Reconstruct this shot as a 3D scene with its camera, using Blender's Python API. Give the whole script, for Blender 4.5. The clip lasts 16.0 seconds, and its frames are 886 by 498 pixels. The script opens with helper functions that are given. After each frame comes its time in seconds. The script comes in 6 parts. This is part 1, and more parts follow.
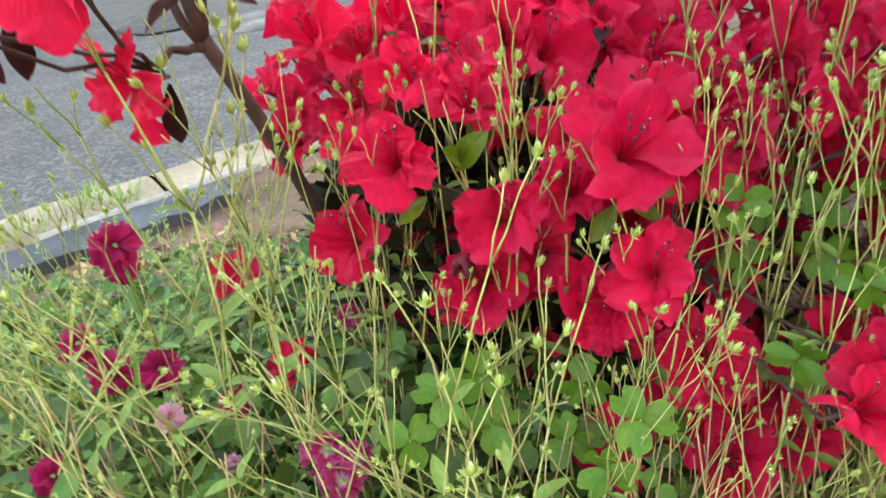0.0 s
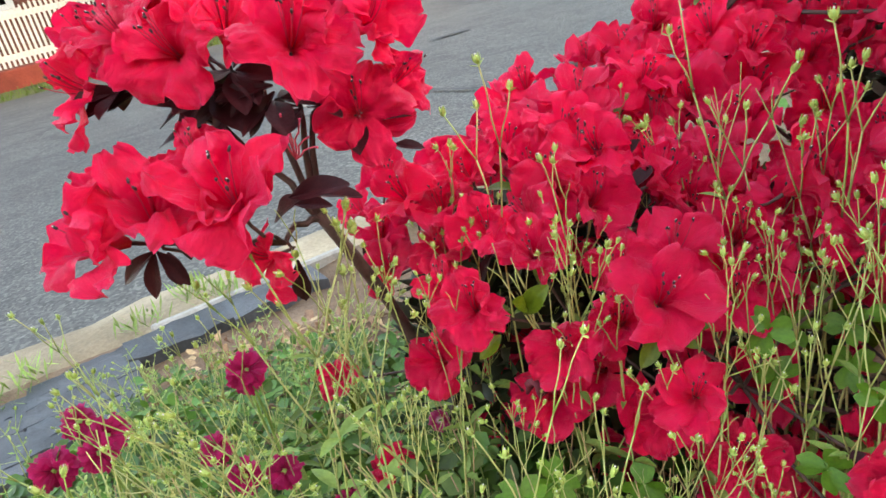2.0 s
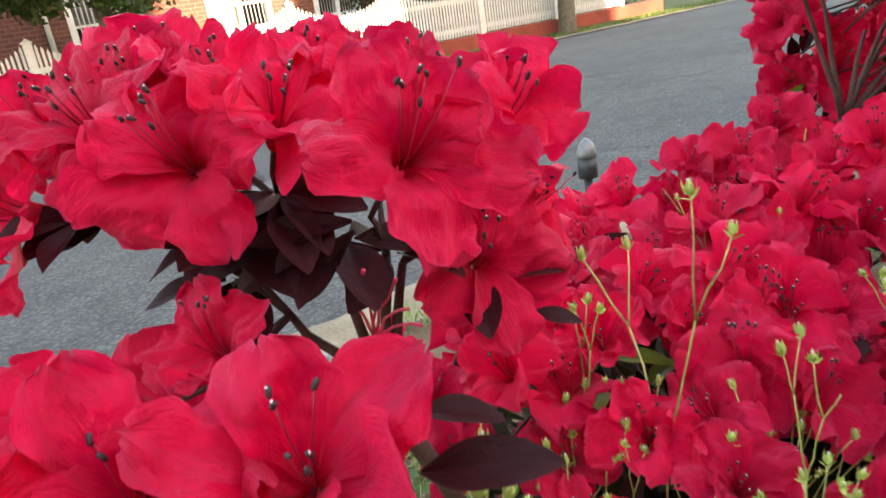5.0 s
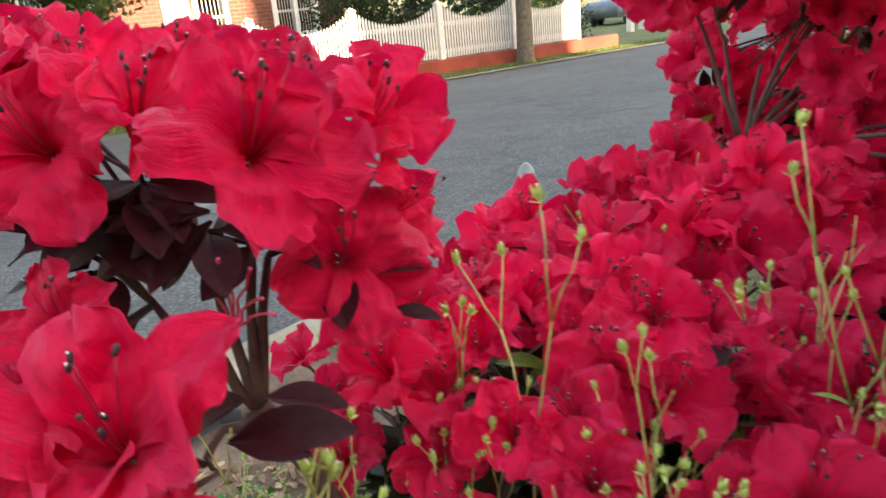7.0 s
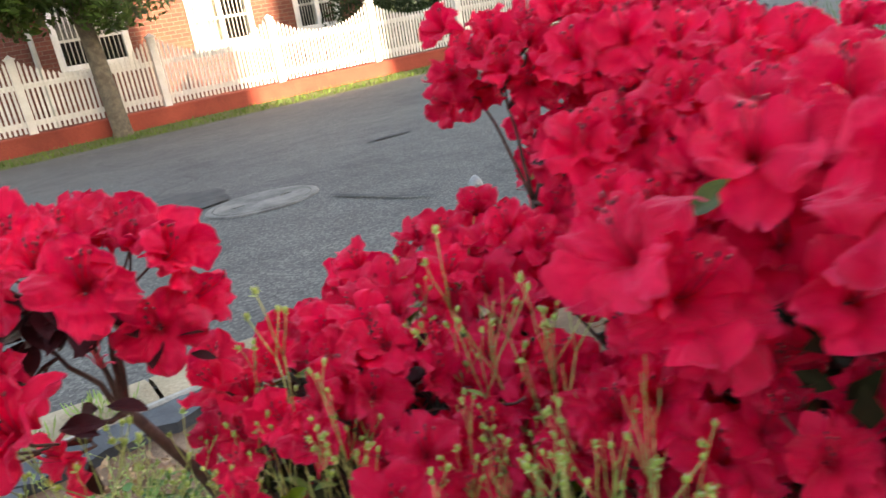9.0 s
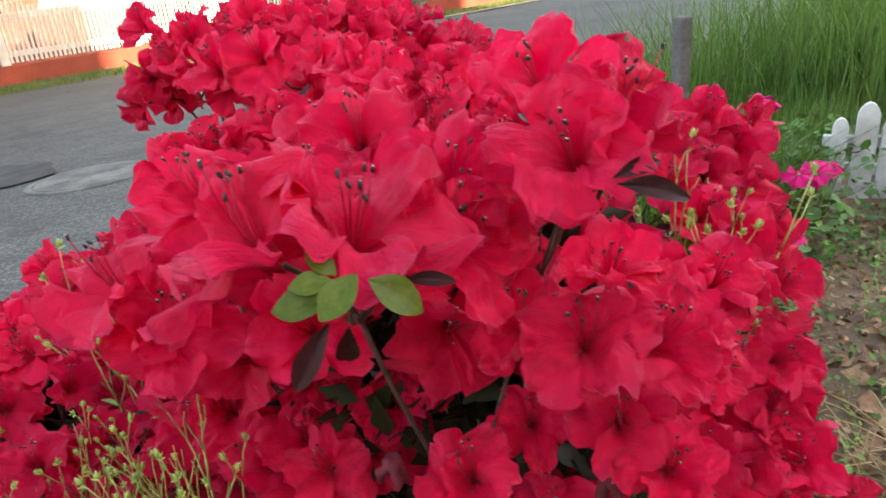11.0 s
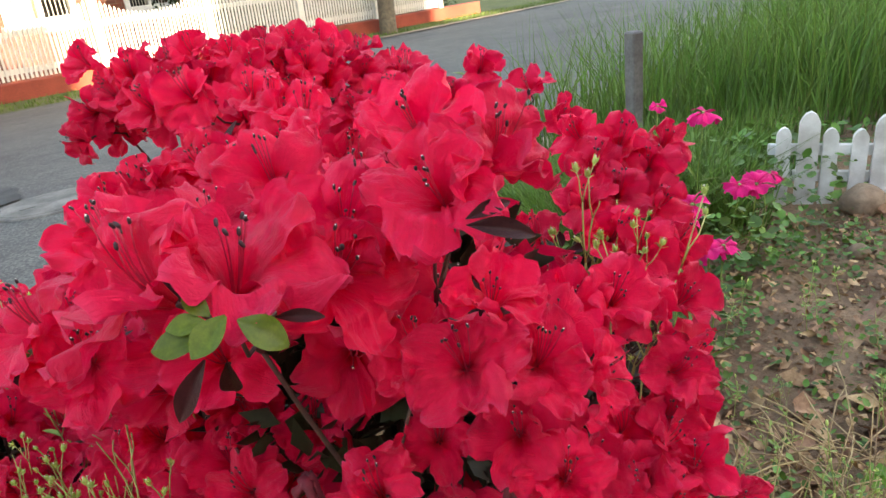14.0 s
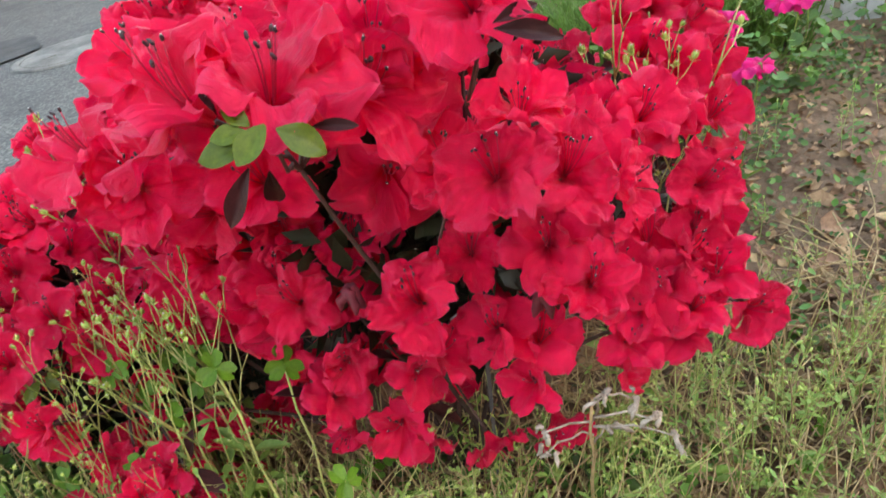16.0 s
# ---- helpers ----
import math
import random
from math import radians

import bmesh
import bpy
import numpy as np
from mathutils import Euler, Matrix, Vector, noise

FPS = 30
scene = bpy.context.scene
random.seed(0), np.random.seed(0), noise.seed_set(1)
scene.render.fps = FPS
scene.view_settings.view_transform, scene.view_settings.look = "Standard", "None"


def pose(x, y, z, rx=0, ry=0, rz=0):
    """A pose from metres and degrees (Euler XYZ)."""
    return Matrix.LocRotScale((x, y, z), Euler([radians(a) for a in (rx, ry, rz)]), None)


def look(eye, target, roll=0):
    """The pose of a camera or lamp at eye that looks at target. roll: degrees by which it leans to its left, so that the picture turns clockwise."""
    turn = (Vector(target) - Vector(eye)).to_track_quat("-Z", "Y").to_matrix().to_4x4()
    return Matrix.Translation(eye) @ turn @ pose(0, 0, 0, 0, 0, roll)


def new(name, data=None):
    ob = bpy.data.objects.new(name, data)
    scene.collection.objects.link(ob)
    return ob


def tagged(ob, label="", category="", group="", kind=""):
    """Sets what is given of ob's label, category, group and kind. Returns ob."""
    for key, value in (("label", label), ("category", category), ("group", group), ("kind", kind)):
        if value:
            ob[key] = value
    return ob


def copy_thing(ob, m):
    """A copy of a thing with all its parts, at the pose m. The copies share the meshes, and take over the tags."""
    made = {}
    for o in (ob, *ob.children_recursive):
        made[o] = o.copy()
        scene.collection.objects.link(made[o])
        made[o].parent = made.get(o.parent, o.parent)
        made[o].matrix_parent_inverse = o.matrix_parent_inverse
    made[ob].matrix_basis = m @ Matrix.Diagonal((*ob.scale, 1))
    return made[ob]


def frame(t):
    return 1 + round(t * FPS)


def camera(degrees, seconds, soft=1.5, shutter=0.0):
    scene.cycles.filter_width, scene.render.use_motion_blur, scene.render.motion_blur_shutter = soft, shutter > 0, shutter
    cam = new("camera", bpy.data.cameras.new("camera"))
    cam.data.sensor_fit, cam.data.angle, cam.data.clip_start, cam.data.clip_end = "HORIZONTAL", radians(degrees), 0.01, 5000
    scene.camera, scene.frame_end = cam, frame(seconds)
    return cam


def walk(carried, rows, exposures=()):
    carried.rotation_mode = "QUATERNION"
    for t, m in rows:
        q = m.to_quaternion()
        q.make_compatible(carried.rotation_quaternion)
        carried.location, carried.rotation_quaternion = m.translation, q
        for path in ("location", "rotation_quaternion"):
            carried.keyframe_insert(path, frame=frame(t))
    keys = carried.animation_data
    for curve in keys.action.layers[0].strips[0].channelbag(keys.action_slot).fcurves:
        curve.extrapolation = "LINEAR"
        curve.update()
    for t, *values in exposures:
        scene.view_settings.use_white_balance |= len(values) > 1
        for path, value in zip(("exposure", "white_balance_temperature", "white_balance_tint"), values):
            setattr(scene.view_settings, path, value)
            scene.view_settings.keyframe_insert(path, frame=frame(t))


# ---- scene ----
cam = camera(63.8, 16.0, shutter=0.5)
PATH = [
    (0, (0.008, 0.027, 1.163), (-0.095, 1.742, 0.141), -6.5),
    (0.5, (0.013, 0.01, 1.189), (-0.138, 1.746, 0.208), -8.3),
    (1, (0.019, 0.005, 1.208), (-0.193, 1.762, 0.278), -10.3),
    (1.5, (0.019, -0.004, 1.226), (-0.238, 1.767, 0.334), -11.3),
    (2, (0.018, -0.013, 1.234), (-0.276, 1.764, 0.365), -11.9),
    (2.5, (0.017, -0.017, 1.232), (-0.301, 1.771, 0.393), -11.9),
    (3, (0.008, -0.004, 1.237), (-0.311, 1.801, 0.435), -11.7),
    (3.5, (-0.009, 0.024, 1.236), (-0.306, 1.848, 0.469), -11.5),
    (4, (-0.025, 0.06, 1.227), (-0.284, 1.895, 0.474), -11.2),
    (4.2, (-0.035, 0.081, 1.231), (-0.272, 1.92, 0.481), -11.2),
    (6.3, (-0.08, 0.154, 1.221), (-0.116, 2.068, 0.645), -5.1),
    (6.5, (-0.07, 0.148, 1.228), (-0.103, 2.048, 0.606), -5.2),
    (7, (-0.035, 0.125, 1.219), (-0.058, 2.019, 0.579), -5.6),
    (7.5, (-0.008, 0.088, 1.238), (-0.072, 1.974, 0.577), -7.1),
    (8, (0.019, 0.037, 1.267), (-0.101, 1.916, 0.593), -8.6),
    (8.5, (0.069, -0.003, 1.284), (-0.081, 1.874, 0.61), -8.9),
    (9, (0.138, -0.042, 1.311), (0.008, 1.836, 0.633), -9.1),
    (9.5, (0.206, -0.052, 1.325), (0.159, 1.82, 0.623), -7.2),
    (10, (0.25, -0.06, 1.333), (0.314, 1.801, 0.602), -5.1),
    (10.2, (0.265, -0.061, 1.331), (0.373, 1.794, 0.591), -4.7),
    (12.3, (0.331, -0.083, 1.323), (0.564, 1.722, 0.492), -5.8),
    (12.5, (0.33, -0.086, 1.325), (0.56, 1.72, 0.497), -5.7),
    (13, (0.337, -0.087, 1.333), (0.575, 1.727, 0.526), -5.8),
    (13.5, (0.342, -0.089, 1.339), (0.591, 1.737, 0.563), -6.0),
    (14, (0.344, -0.091, 1.339), (0.6, 1.742, 0.581), -6.2),
    (14.5, (0.343, -0.093, 1.337), (0.584, 1.715, 0.516), -6.8),
    (15, (0.344, -0.096, 1.335), (0.544, 1.653, 0.385), -7.8),
    (15.5, (0.342, -0.099, 1.334), (0.49, 1.59, 0.273), -8.9),
    (16, (0.34, -0.105, 1.333), (0.436, 1.539, 0.198), -10.1),
]
walk(cam, [(t, look(eye, target, roll)) for t, eye, target, roll in PATH], [(0.0, 3.68, 8600, 10), (3.5, 3.28, 8600, 12), (7.5, 2.98, 8500, 14), (9.0, 2.9, 8500, 14), (12.5, 3.17, 8600, 11), (14.5, 3.1, 8600, 10), (16.0, 3.45, 8500, 9)])

# ---- light ----
SUN_EL, SUN_TRAVEL = 15.0, (-0.214, 0.977)          # elevation; the way the light goes, along and across the street
ALONG = radians(36.0)                              # the street's direction
STREET = Matrix.Rotation(ALONG, 4, "Z")
travel = STREET.to_3x3() @ Vector((SUN_TRAVEL[0], SUN_TRAVEL[1], 0)).normalized()
world = bpy.data.worlds.new("world")
scene.world = world
world.use_nodes = True
wn = world.node_tree
sky = wn.nodes.new("ShaderNodeTexSky")
sky.sky_type, sky.sun_disc = "NISHITA", False
sky.sun_elevation = radians(SUN_EL)
sky.sun_rotation = math.atan2(-travel.x, -travel.y)
sky.air_density, sky.dust_density = 1.0, 2.0
wn.nodes["Background"].inputs["Strength"].default_value = 0.15
wn.links.new(sky.outputs[0], wn.nodes["Background"].inputs["Color"])
sun = new("sun", bpy.data.lights.new("sun", "SUN"))
sun.data.energy, sun.data.angle, sun.data.color = 3.6, radians(0.5), (1.0, 0.88, 0.74)
sun.matrix_world = look((0, 0, 20), Vector((0, 0, 20)) + Vector((travel.x, travel.y, -math.tan(radians(SUN_EL)))))


# ---- materials ----
def nodes_of(name):
    m = bpy.data.materials.new(name)
    m.use_nodes = True
    t = m.node_tree
    return m, t, t.nodes["Principled BSDF"], t.nodes["Material Output"]


def noise_node(t, vec, scale, detail=4.0, rough=0.55):
    n = t.nodes.new("ShaderNodeTexNoise")
    n.inputs["Scale"].default_value, n.inputs["Detail"].default_value, n.inputs["Roughness"].default_value = scale, detail, rough
    t.links.new(vec, n.inputs["Vector"])
    return n.outputs["Fac"]


def ramp(t, fac, stops):
    n = t.nodes.new("ShaderNodeValToRGB")
    while len(n.color_ramp.elements) < len(stops):
        n.color_ramp.elements.new(0.5)
    for e, (p, c) in zip(n.color_ramp.elements, stops):
        e.position, e.color = p, (*c, 1)
    t.links.new(fac, n.inputs[0])
    return n.outputs[0]


def mixed(t, fac, a, b, blend="MIX"):
    n = t.nodes.new("ShaderNodeMix")
    n.data_type, n.blend_type = "RGBA", blend
    for socket, v in ((n.inputs[0], fac), (n.inputs[6], a), (n.inputs[7], b)):
        if isinstance(v, (int, float)):
            socket.default_value = v
        elif isinstance(v, tuple):
            socket.default_value = (*v, 1)
        else:
            t.links.new(v, socket)
    return n.outputs[2]


def varied(t, col, amount):
    """Each piece a little lighter, darker or shifted."""
    info = t.nodes.new("ShaderNodeObjectInfo")
    hsv = t.nodes.new("ShaderNodeHueSaturation")
    mr = t.nodes.new("ShaderNodeMapRange")
    mr.inputs["To Min"].default_value, mr.inputs["To Max"].default_value = 1 - amount, 1 + amount
    t.links.new(info.outputs["Random"], mr.inputs["Value"])
    t.links.new(mr.outputs[0], hsv.inputs["Value"])
    t.links.new(col, hsv.inputs["Color"])
    return hsv.outputs[0]


def isled(t, col, amount, hue=0.015):
    geo = t.nodes.new("ShaderNodeNewGeometry")
    hsv = t.nodes.new("ShaderNodeHueSaturation")
    for inp, lo, hi in (("Value", 1 - amount, 1 + amount), ("Hue", 0.5 - hue, 0.5 + hue)):
        mr = t.nodes.new("ShaderNodeMapRange")
        mr.inputs["To Min"].default_value, mr.inputs["To Max"].default_value = lo, hi
        t.links.new(geo.outputs["Random Per Island"], mr.inputs["Value"])
        t.links.new(mr.outputs[0], hsv.inputs[inp])
    t.links.new(col, hsv.inputs["Color"])
    return hsv.outputs[0]


def bumped(t, bsdf, fac, strength, dist):
    b = t.nodes.new("ShaderNodeBump")
    b.inputs["Strength"].default_value, b.inputs["Distance"].default_value = strength, dist
    t.links.new(fac, b.inputs["Height"])
    t.links.new(b.outputs[0], bsdf.inputs["Normal"])


def thin(t, bsdf, out, col, amount):
    """A leaf or petal lets part of the light through."""
    tr = t.nodes.new("ShaderNodeBsdfTranslucent")
    mx = t.nodes.new("ShaderNodeMixShader")
    mx.inputs[0].default_value = amount
    t.links.new(col, tr.inputs["Color"])
    t.links.new(bsdf.outputs[0], mx.inputs[1])
    t.links.new(tr.outputs[0], mx.inputs[2])
    t.links.new(mx.outputs[0], out.inputs["Surface"])


def plain(name, a, b, scale, rough=0.7, fine=None, bump=0.3, dist=0.003, metal=0.0, obj=0.0, isl=0.0, through_light=0.0, coarse=None, spec=0.5):
    """Two colours in patches, a finer grain over them, and relief."""
    m, t, bs, out = nodes_of(name)
    vec = t.nodes.new("ShaderNodeTexCoord").outputs["Object"]
    big = noise_node(t, vec, scale)
    small = noise_node(t, vec, fine or scale * 9, 6.0, 0.65)
    col = ramp(t, big, [(0.32, a), (0.68, b)])
    col = mixed(t, 0.45, col, ramp(t, small, [(0.3, (0.28, 0.28, 0.28)), (0.7, (0.78, 0.78, 0.78))]), "OVERLAY")
    if coarse:
        stain = ramp(t, noise_node(t, vec, coarse, 3.0), [(0.38, (0.62, 0.6, 0.58)), (0.6, (1, 1, 1))])
        col = mixed(t, 1.0, col, stain, "MULTIPLY")
    if obj:
        col = varied(t, col, obj)
    if isl:
        col = isled(t, col, isl)
    t.links.new(col, bs.inputs["Base Color"])
    bs.inputs["Roughness"].default_value, bs.inputs["Metallic"].default_value = rough, metal
    bs.inputs["Specular IOR Level"].default_value = spec
    if bump:
        bumped(t, bs, small, bump, dist)
    if through_light:
        thin(t, bs, out, col, through_light)
    return m


def petal_material(name, deep, main, pale, rough=0.55, glow=0.2, var=0.16, sheen=0.0):
    """Petals: deeper at the throat, a thin paler lip, fine wrinkles; outer half lightened as if lit; the light comes
    through.
    """
    m, t, bs, out = nodes_of(name)
    uv = t.nodes.new("ShaderNodeUVMap")
    sep = t.nodes.new("ShaderNodeSeparateXYZ")
    t.links.new(uv.outputs[0], sep.inputs[0])
    # the stop at 0.95 paints in the lit look of the petal ends
    col = ramp(t, sep.outputs["Y"], [(0.08, deep), (0.42, main), (0.95, tuple(0.8 * a + 0.2 * b for a, b in zip(main, pale))), (1.0, pale)])
    vec = t.nodes.new("ShaderNodeTexCoord").outputs["Object"]
    blot = ramp(t, noise_node(t, vec, 48.0, 3.0), [(0.33, (0.84, 0.76, 0.78)), (0.60, (1.0, 1.0, 1.0))])
    col = mixed(t, 0.8, col, blot, "MULTIPLY")
    fine = ramp(t, noise_node(t, vec, 480.0, 5.0, 0.7), [(0.3, (0.90, 0.86, 0.88)), (0.6, (1, 1, 1))])
    col = mixed(t, 0.7, col, fine, "MULTIPLY")
    col = varied(t, col, var)
    t.links.new(col, bs.inputs["Base Color"])
    bs.inputs["Roughness"].default_value = rough
    bs.inputs["Specular IOR Level"].default_value = 0.26
    bs.inputs["Sheen Weight"].default_value, bs.inputs["Sheen Roughness"].default_value = sheen, 0.35
    bs.inputs["Sheen Tint"].default_value = (1.0, 0.35, 0.45, 1)
    squeeze = t.nodes.new("ShaderNodeMapping")
    squeeze.inputs["Scale"].default_value = (16.0, 4.0, 1.0)
    t.links.new(uv.outputs[0], squeeze.inputs["Vector"])
    veins = noise_node(t, squeeze.outputs[0], 1.6, 4.0, 0.6)
    wrinkle = t.nodes.new("ShaderNodeMath")
    wrinkle.operation = "ADD"
    t.links.new(veins, wrinkle.inputs[0])
    t.links.new(noise_node(t, vec, 260.0, 5.0, 0.65), wrinkle.inputs[1])
    bumped(t, bs, wrinkle.outputs[0], 0.85, 0.0016)
    thin(t, bs, out, col, glow)
    return m


PETAL = petal_material("azalea_petal", (0.88, 0.003, 0.050), (0.93, 0.004, 0.078), (0.94, 0.045, 0.150), rough=0.40, glow=0.33, var=0.15, sheen=0.22)
PINK = petal_material("dianthus_pink", (0.75, 0.004, 0.13), (0.92, 0.008, 0.22), (0.93, 0.02, 0.27))
WINE = petal_material("dianthus_wine", (0.30, 0.001, 0.045), (0.46, 0.004, 0.095), (0.58, 0.02, 0.16))
PALE = petal_material("dianthus_pale", (0.75, 0.05, 0.2), (0.85, 0.42, 0.55), (0.9, 0.6, 0.68))
MAGENTA = petal_material("dianthus_magenta", (0.8, 0.5, 0.6), (0.5, 0.01, 0.13), (0.75, 0.25, 0.42))
FILAMENT = plain("filament", (0.40, 0.005, 0.035), (0.56, 0.009, 0.05), 90, 0.5, bump=0)
PISTIL = plain("pistil", (0.75, 0.05, 0.13), (0.85, 0.12, 0.20), 90, 0.5, bump=0)
ANTHER = plain("anther", (0.025, 0.012, 0.018), (0.06, 0.03, 0.035), 300, 0.6, bump=0)
POLLEN = plain("pollen", (0.6, 0.55, 0.5), (0.75, 0.7, 0.65), 300, 0.8, bump=0)
LEAF = plain("leaf_green", (0.06, 0.095, 0.006), (0.135, 0.17, 0.012), 60, 0.32, bump=0.25, dist=0.001, obj=0.22, isl=0.22, through_light=0.18, spec=0.3)
MAROON = plain("leaf_maroon", (0.026, 0.006, 0.008), (0.058, 0.013, 0.015), 70, 0.42, bump=0.3, dist=0.001, obj=0.25, isl=0.2, through_light=0.06, spec=0.14)
# leaves inside the bushes, painted dark for the shade there
SHADE_LEAF = plain("leaf_shade", (0.014, 0.024, 0.007), (0.036, 0.034, 0.012), 40, 0.5, bump=0.2, dist=0.001, isl=0.4, through_light=0.1)
SPENT = plain("spent_petal", (0.09, 0.006, 0.016), (0.20, 0.012, 0.03), 120, 0.6, bump=0.6, dist=0.001, obj=0.2)
BARK = plain("twig_bark", (0.055, 0.026, 0.022), (0.11, 0.06, 0.05), 120, 0.75, bump=0.5, dist=0.0008)
WEED = plain("weed_green", (0.16, 0.27, 0.05), (0.30, 0.40, 0.10), 45, 0.55, bump=0.2, dist=0.0006, obj=0.2, isl=0.18, through_light=0.2)
BUD = plain("weed_bud", (0.32, 0.45, 0.09), (0.56, 0.63, 0.21), 160, 0.6, bump=0.2, dist=0.0004, obj=0.15, isl=0.2, through_light=0.15)
STRAW = plain("dry_stem", (0.27, 0.17, 0.085), (0.50, 0.35, 0.19), 60, 0.8, bump=0.3, dist=0.0006, isl=0.25)
DRIED = plain("withered", (0.22, 0.16, 0.12), (0.50, 0.42, 0.36), 90, 0.85, bump=0.4, dist=0.0008)
STEM = plain("weed_stem", (0.25, 0.37, 0.08), (0.50, 0.45, 0.19), 22, 0.6, bump=0.2, dist=0.0005, obj=0.2)
LEAFY = plain("seedling_leaf", (0.032, 0.085, 0.012), (0.12, 0.24, 0.035), 14, 0.5, bump=0.2, dist=0.0006, isl=0.45, through_light=0.2)
OXALIS = plain("oxalis_leaf", (0.075, 0.20, 0.012), (0.14, 0.29, 0.022), 40, 0.5, bump=0.15, dist=0.0006, obj=0.14, through_light=0.3)
GRASS = plain("tall_grass", (0.06, 0.145, 0.02), (0.135, 0.225, 0.042), 6, 0.55, bump=0, isl=0.35, through_light=0.25)
LAWN = plain("lawn_blades", (0.055, 0.12, 0.014), (0.12, 0.18, 0.025), 3, 0.6, bump=0, isl=0.35, through_light=0.25)
LITTER = plain("dead_leaf", (0.19, 0.09, 0.045), (0.50, 0.31, 0.18), 50, 0.85, bump=0.4, dist=0.001, isl=0.35)
SOIL = plain("soil", (0.15, 0.082, 0.048), (0.36, 0.225, 0.14), 9, 0.95, fine=130, bump=0.9, dist=0.012, coarse=2.5)
TURF = plain("turf_soil", (0.06, 0.075, 0.02), (0.11, 0.12, 0.035), 2, 0.95, bump=0.8, dist=0.02)


def asphalt_material():
    """Worn asphalt: pale stones in a dark binder, large worn and stained fields, fine cracks."""
    m, t, bs, out = nodes_of("asphalt")
    vec = t.nodes.new("ShaderNodeTexCoord").outputs["Object"]
    vo = t.nodes.new("ShaderNodeTexVoronoi")
    vo.inputs["Scale"].default_value = 130.0
    t.links.new(vec, vo.inputs["Vector"])
    grey = t.nodes.new("ShaderNodeRGBToBW")
    t.links.new(vo.outputs["Color"], grey.inputs[0])
    stones = ramp(t, grey.outputs[0], [(0.2, (0.052, 0.051, 0.049)), (0.55, (0.082, 0.080, 0.076)), (0.9, (0.150, 0.145, 0.137))])
    col = mixed(t, 1.0, stones, ramp(t, noise_node(t, vec, 0.55, 4.0), [(0.3, (0.74, 0.74, 0.75)), (0.65, (1.12, 1.1, 1.07))]), "MULTIPLY")
    col = mixed(t, 1.0, col, ramp(t, noise_node(t, vec, 5.0, 5.0, 0.65), [(0.3, (0.72, 0.72, 0.72)), (0.6, (1.08, 1.08, 1.07))]), "MULTIPLY")
    cr = t.nodes.new("ShaderNodeTexVoronoi")
    cr.feature = "DISTANCE_TO_EDGE"
    cr.inputs["Scale"].default_value = 0.42
    warp = t.nodes.new("ShaderNodeVectorMath")
    t.links.new(vec, warp.inputs[0])
    bend_ = t.nodes.new("ShaderNodeTexNoise")
    bend_.inputs["Scale"].default_value = 1.6
    t.links.new(vec, bend_.inputs["Vector"])
    t.links.new(bend_.outputs["Color"], warp.inputs[1])
    t.links.new(warp.outputs[0], cr.inputs["Vector"])
    col = mixed(t, 0.45, col, ramp(t, cr.outputs["Distance"], [(0.004, (0.45, 0.45, 0.45)), (0.016, (1, 1, 1))]), "MULTIPLY")
    t.links.new(col, bs.inputs["Base Color"])
    bs.inputs["Roughness"].default_value = 0.88
    bumped(t, bs, vo.outputs["Distance"], -0.7, 0.006)
    return m


ASPHALT = asphalt_material()
PATCH = plain("asphalt_patch", (0.03, 0.03, 0.03), (0.062, 0.061, 0.059), 9, 0.88, fine=200, bump=0.6, dist=0.004)
CURB = plain("kerb_concrete", (0.33, 0.255, 0.165), (0.47, 0.38, 0.265), 7, 0.9, fine=120, bump=0.7, dist=0.004, coarse=3)
PALESTRIP = plain("pale_strip", (0.27, 0.25, 0.22), (0.38, 0.355, 0.32), 12, 0.75, bump=0.3)
SLATE = plain("slate", (0.034, 0.037, 0.042), (0.082, 0.087, 0.096), 16, 0.62, fine=170, bump=0.6, dist=0.002, obj=0.2)
IRON = plain("cover_concrete", (0.12, 0.12, 0.117), (0.20, 0.188, 0.168), 5, 0.85, fine=90, bump=0.7, dist=0.004, coarse=5)
WHITE = plain("white_paint", (0.62, 0.60, 0.55), (0.73, 0.71, 0.66), 6, 0.5, bump=0.15, obj=0.05)
PLASTIC = plain("white_plastic", (0.72, 0.71, 0.69), (0.82, 0.81, 0.8), 20, 0.45, bump=0.15, coarse=12)
REDBASE = plain("red_base", (0.29, 0.05, 0.030), (0.36, 0.068, 0.040), 3, 0.85, fine=60, bump=0.4, coarse=0.8)
TRUNK = plain("tree_bark", (0.09, 0.075, 0.055), (0.17, 0.14, 0.10), 14, 0.9, fine=60, bump=0.9, dist=0.012)
CROWN = plain("tree_leaf", (0.045, 0.10, 0.02), (0.09, 0.16, 0.03), 2, 0.5, bump=0, isl=0.3, through_light=0.2)
HEDGE = plain("hedge_leaf", (0.012, 0.030, 0.008), (0.030, 0.052, 0.013), 2, 0.6, bump=0, isl=0.35, through_light=0.12, spec=0.15)
GREYWOOD = plain("grey_wood", (0.085, 0.078, 0.078), (0.15, 0.14, 0.138), 20, 0.85, fine=120, bump=0.6, dist=0.002)
ROCK = plain("rock", (0.19, 0.12, 0.08), (0.32, 0.23, 0.16), 16, 0.9, fine=90, bump=0.7, dist=0.004)
ROOM_SHADE = plain("room_shade", (0.02, 0.022, 0.024), (0.04, 0.042, 0.045), 3, 0.6, bump=0)
BLIND = plain("window_blind", (0.2, 0.16, 0.10), (0.27, 0.22, 0.15), 8, 0.7, bump=0)
CHROME = plain("pipe_metal", (0.45, 0.46, 0.48), (0.6, 0.6, 0.62), 60, 0.35, bump=0.2, dist=0.0006, metal=0.8)
